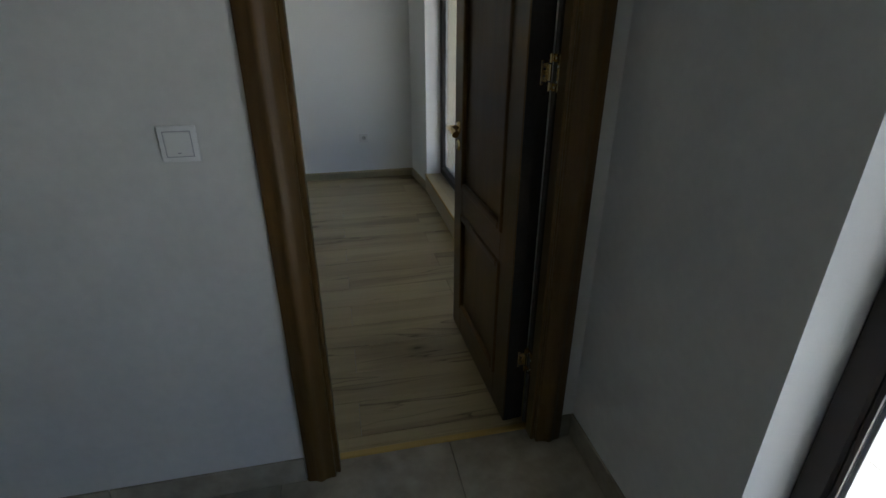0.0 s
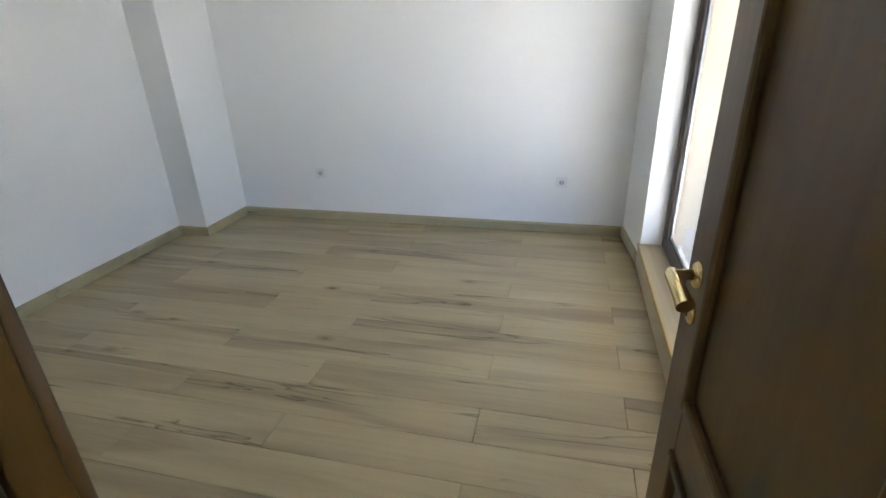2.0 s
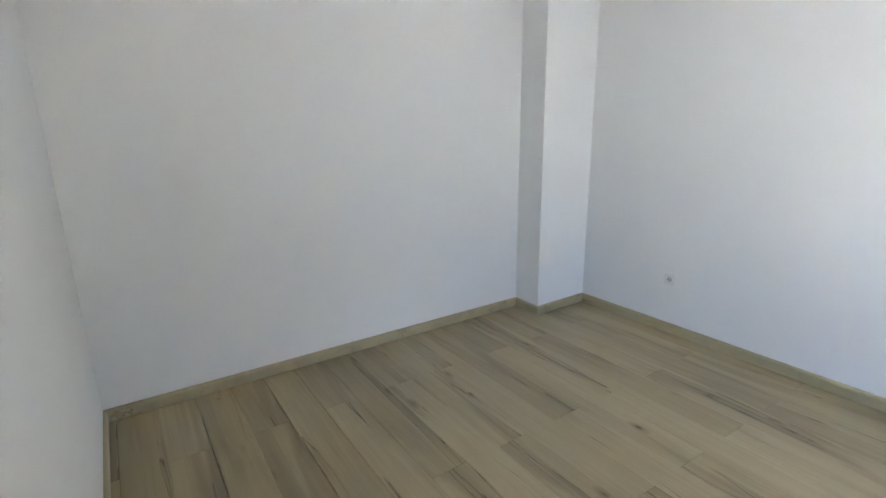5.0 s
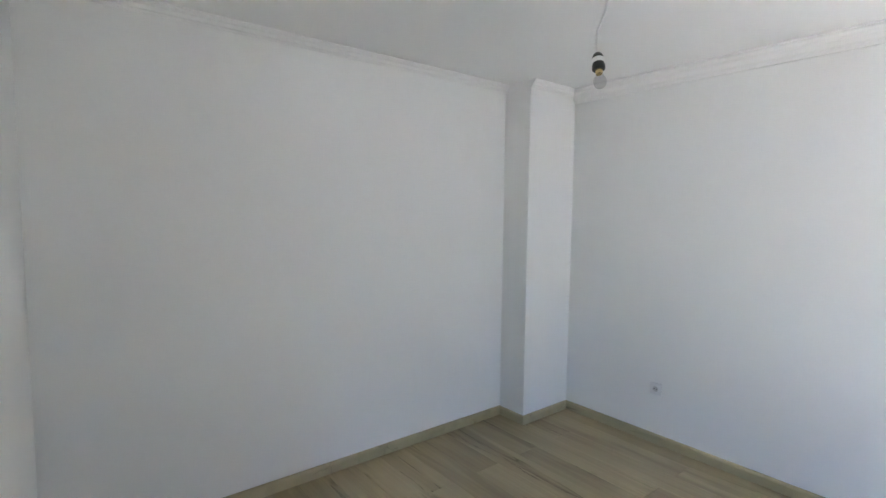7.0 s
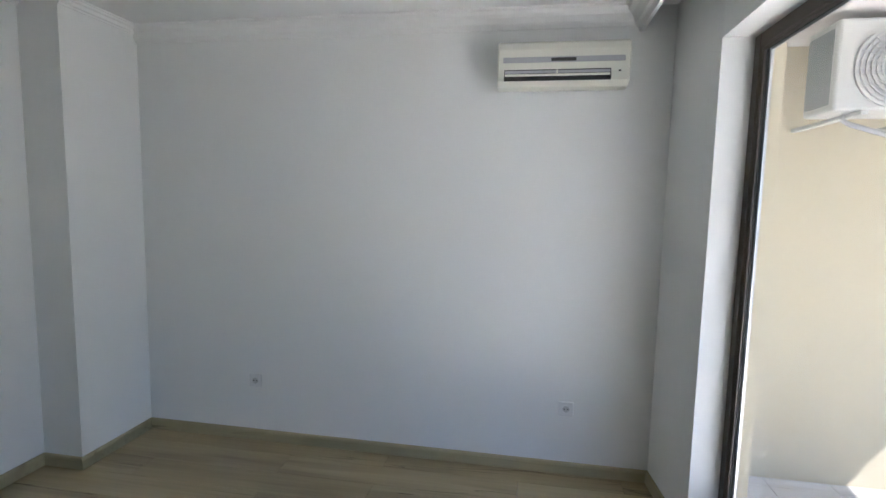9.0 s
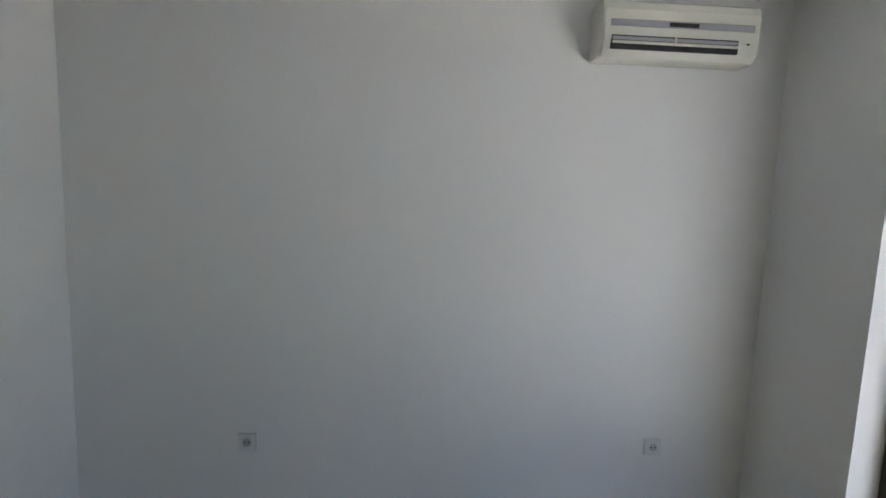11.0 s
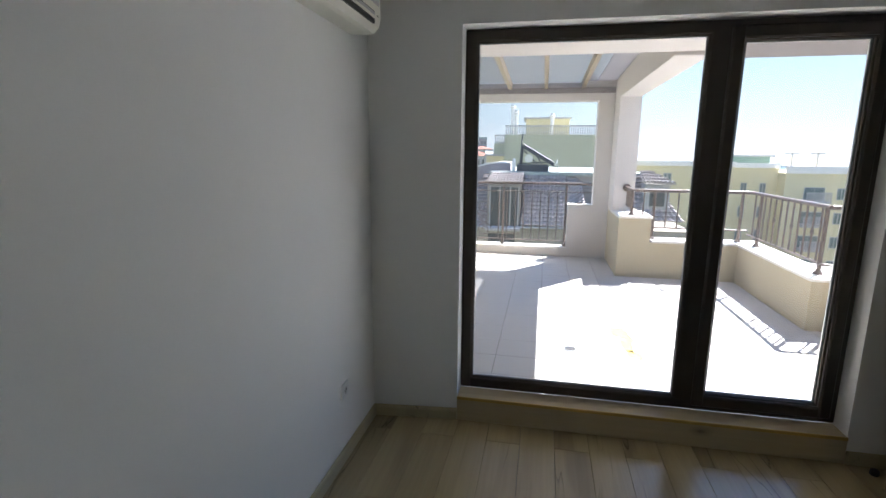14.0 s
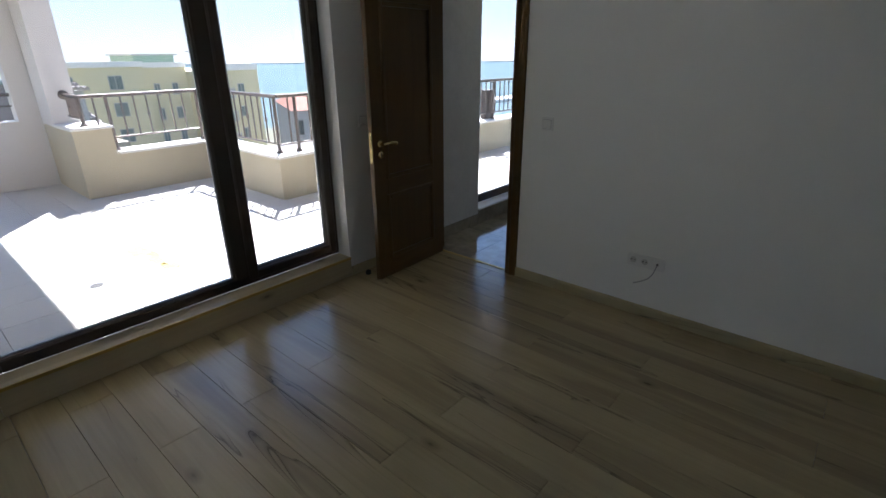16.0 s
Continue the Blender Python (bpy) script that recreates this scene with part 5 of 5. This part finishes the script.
for x, y, z, hw, hh in SPOTS:
    for s in range(4):
        zz = z - 1.6 * s
        f = part("window", yellow(x - 0.03, y - hw, zz - hh, x, y + hw, zz + hh), WALL_WHITE, yb)
        part("pane", yellow(x - 0.05, y - hw + 0.05, zz - hh + 0.05, x - 0.025, y - 0.03, zz + hh - 0.05), TEAL_PANE, f)
        part("pane", yellow(x - 0.05, y + 0.03, zz - hh + 0.05, x - 0.025, y + hw - 0.05, zz + hh - 0.05), TEAL_PANE, f)
        if hw > 0.5:
            bl = part("balcony", yellow(x - 0.7, y - 0.75, zz - hh - 0.15, x, y + 0.75, zz - hh - 0.02), WALL_WHITE, yb, "white balcony")
            part("balcony_rail", yellow(x - 0.7, y - 0.75, zz + 0.05, x - 0.62, y + 0.75, zz + 0.12), WALL_WHITE, bl)
            for i in range(12):
                part("baluster", yellow(x - 0.68, y - 0.72 + i * 0.125, zz - hh - 0.02, x - 0.64, y - 0.66 + i * 0.125, zz + 0.06), WALL_WHITE, bl)

# harbour mole out at sea and the trees between the houses
mole = thing("harbour_mole", 430, -1100, -66, "long stone harbour mole in the sea", "harbour wall")
part("wall", block(420, -1700, -67, 446, -560, -61, 1.0), COPING, mole)
for i in range(5):
    part("mast", tube([(433, -1500 + i * 190, -61), (433, -1500 + i * 190, -44)], 0.6, 6), STEEL, mole)


def tree(m, h, group="trees between the houses"):
    """A small tree: tapered trunk, limbs and a ragged crown of many leaf clumps."""
    t = thing("tree", 0, 0, 0, "dark green broad-leaved tree between the houses", "tree", group)
    tr_bm = tube([(0, 0, 0), (0.1, 0, h * 0.3), (0, 0.1, h * 0.6)], h * 0.035, 6, None, h * 0.015)
    for i in range(5):
        a = i * 1.3
        tube([(0, 0, h * 0.35), (math.cos(a) * h * 0.2, math.sin(a) * h * 0.2, h * 0.65)], h * 0.014, 5, tr_bm)
    part("trunk", tr_bm, BARK, t)
    rnd = random.Random(int(h * 100))
    verts, faces = [], []
    for i in range(420):
        a, u = rnd.uniform(0, 6.28), rnd.random() ** 0.4
        zz = rnd.uniform(-1, 1)
        rr = math.sqrt(1 - zz * zz) * u * h * 0.34 * (1 + 0.3 * math.sin(3 * a))
        c = Vector((rr * math.cos(a), rr * math.sin(a), h * 0.68 + zz * u * h * 0.32))
        s = h * rnd.uniform(0.025, 0.06)
        q = Euler((rnd.uniform(0, 6), rnd.uniform(0, 6), rnd.uniform(0, 6))).to_matrix()
        k = len(verts)
        verts += [c + q @ Vector(p) for p in ((-s, 0, 0), (0, -s * 0.5, s * 0.2), (s, 0, 0), (0, s * 0.5, 0.2 * s))]
        faces += [(k, k + 1, k + 2), (k, k + 2, k + 3)]
    me = bpy.data.meshes.new("crown")
    me.from_pydata(verts, [], faces)
    me.materials.append(LEAF)
    ob = new("crown", me)
    ob.parent = t
    t.matrix_basis = m
    return t


rnd = random.Random(4)
kinds = []
for i, h in enumerate((6.0, 7.5, 5.0)):
    kinds.append(tree(pose(*out_at(9.6 + i * 1.2, 92 + 6 * i, height(9.6, 92 + 6 * i) - 0.5)), h))
for i in range(46):
    az, d = rnd.uniform(2.5, 22), rnd.choice((95, 105, 125, 165, 200))
    p = out_at(az, d * rnd.uniform(0.93, 1.07))
    copy_thing(kinds[i % 3], pose(p.x, p.y, height(az, d) - 0.5, 0, 0, rnd.uniform(0, 360)))

# ---- floor pieces ----
PITCH, BOARD = 0.190, 1.37
floor = bpy.data.objects["floor"]
shared = {}


def piece(name, parent, x0, y0, x1, y1, z0, z1, material, bevel=0.0015):
    key = (name, round(x1 - x0, 3), round(y1 - y0, 3))
    if key not in shared:
        w, h = (x1 - x0) / 2, (y1 - y0) / 2
        shared[key] = mesh_of(name, block(-w, -h, z0, w, h, z1, bevel), material)
    ob = new(name, shared[key])
    ob.location = ((x0 + x1) / 2, (y0 + y1) / 2, 0)
    ob.parent = parent
    return ob


y = 0.81 - 5 * PITCH
i = -5
while y < N:
    ya, yb_ = max(y, 0.0), min(y + PITCH, N)
    x = (0.165 if i % 2 == 0 else 0.745) - 3 * BOARD
    while x < E:
        xa, xb = max(x, W), min(x + BOARD, E)
        if xb - xa > 0.02 and yb_ - ya > 0.02:
            piece("plank", floor, xa + 0.0006, ya + 0.0006, xb - 0.0006, yb_ - 0.0006, -0.012, 0.0, LAMINATE)
        x += BOARD
    y += PITCH
    i += 1
piece("plank", floor, 0.072, -0.03, 0.795, -0.0006, -0.012, 0.0, LAMINATE)

hall = bpy.data.objects["floor_hall"]
T = 0.60
for ix in range(-4, 2):
    for iy in range(0, 6):
        xa, xb = max(HALL_W, 0.485 - T + ix * T), min(E, 0.485 + ix * T)
        ya, yb_ = max(HALL_S, -0.032 - (iy + 1) * T), -0.032 - iy * T
        if xb - xa > 0.03 and yb_ - ya > 0.03:
            piece("tile", hall, xa + 0.001, ya + 0.001, xb - 0.001, yb_ - 0.001, -0.012, 0.0, HALL_TILE, 0.001)

T = 0.345
near = bpy.data.objects["ground_terrace"]
count = 0
for ix in range(0, 16):
    for iy in range(-24, 12):
        xa, xb = OUT + 0.005 + ix * T, OUT + 0.005 + (ix + 1) * T
        ya, yb_ = 2.42 + (iy - 3) * T, 2.42 + (iy - 2) * T
        xb, yb_ = min(xb, E_X), min(yb_, NW_Y)
        if xb - xa < 0.03 or yb_ - ya < 0.03 or (yb_ < 0.06 and xa > 3.0) or (xa > 4.8 and yb_ < 1.5) or ya < -5.5:
            continue
        piece("tile", near, xa + 0.0022, ya + 0.0022, xb - 0.0022, yb_ - 0.0022, TZ - 0.012, TZ, TERRACE_TILE, 0.0015)
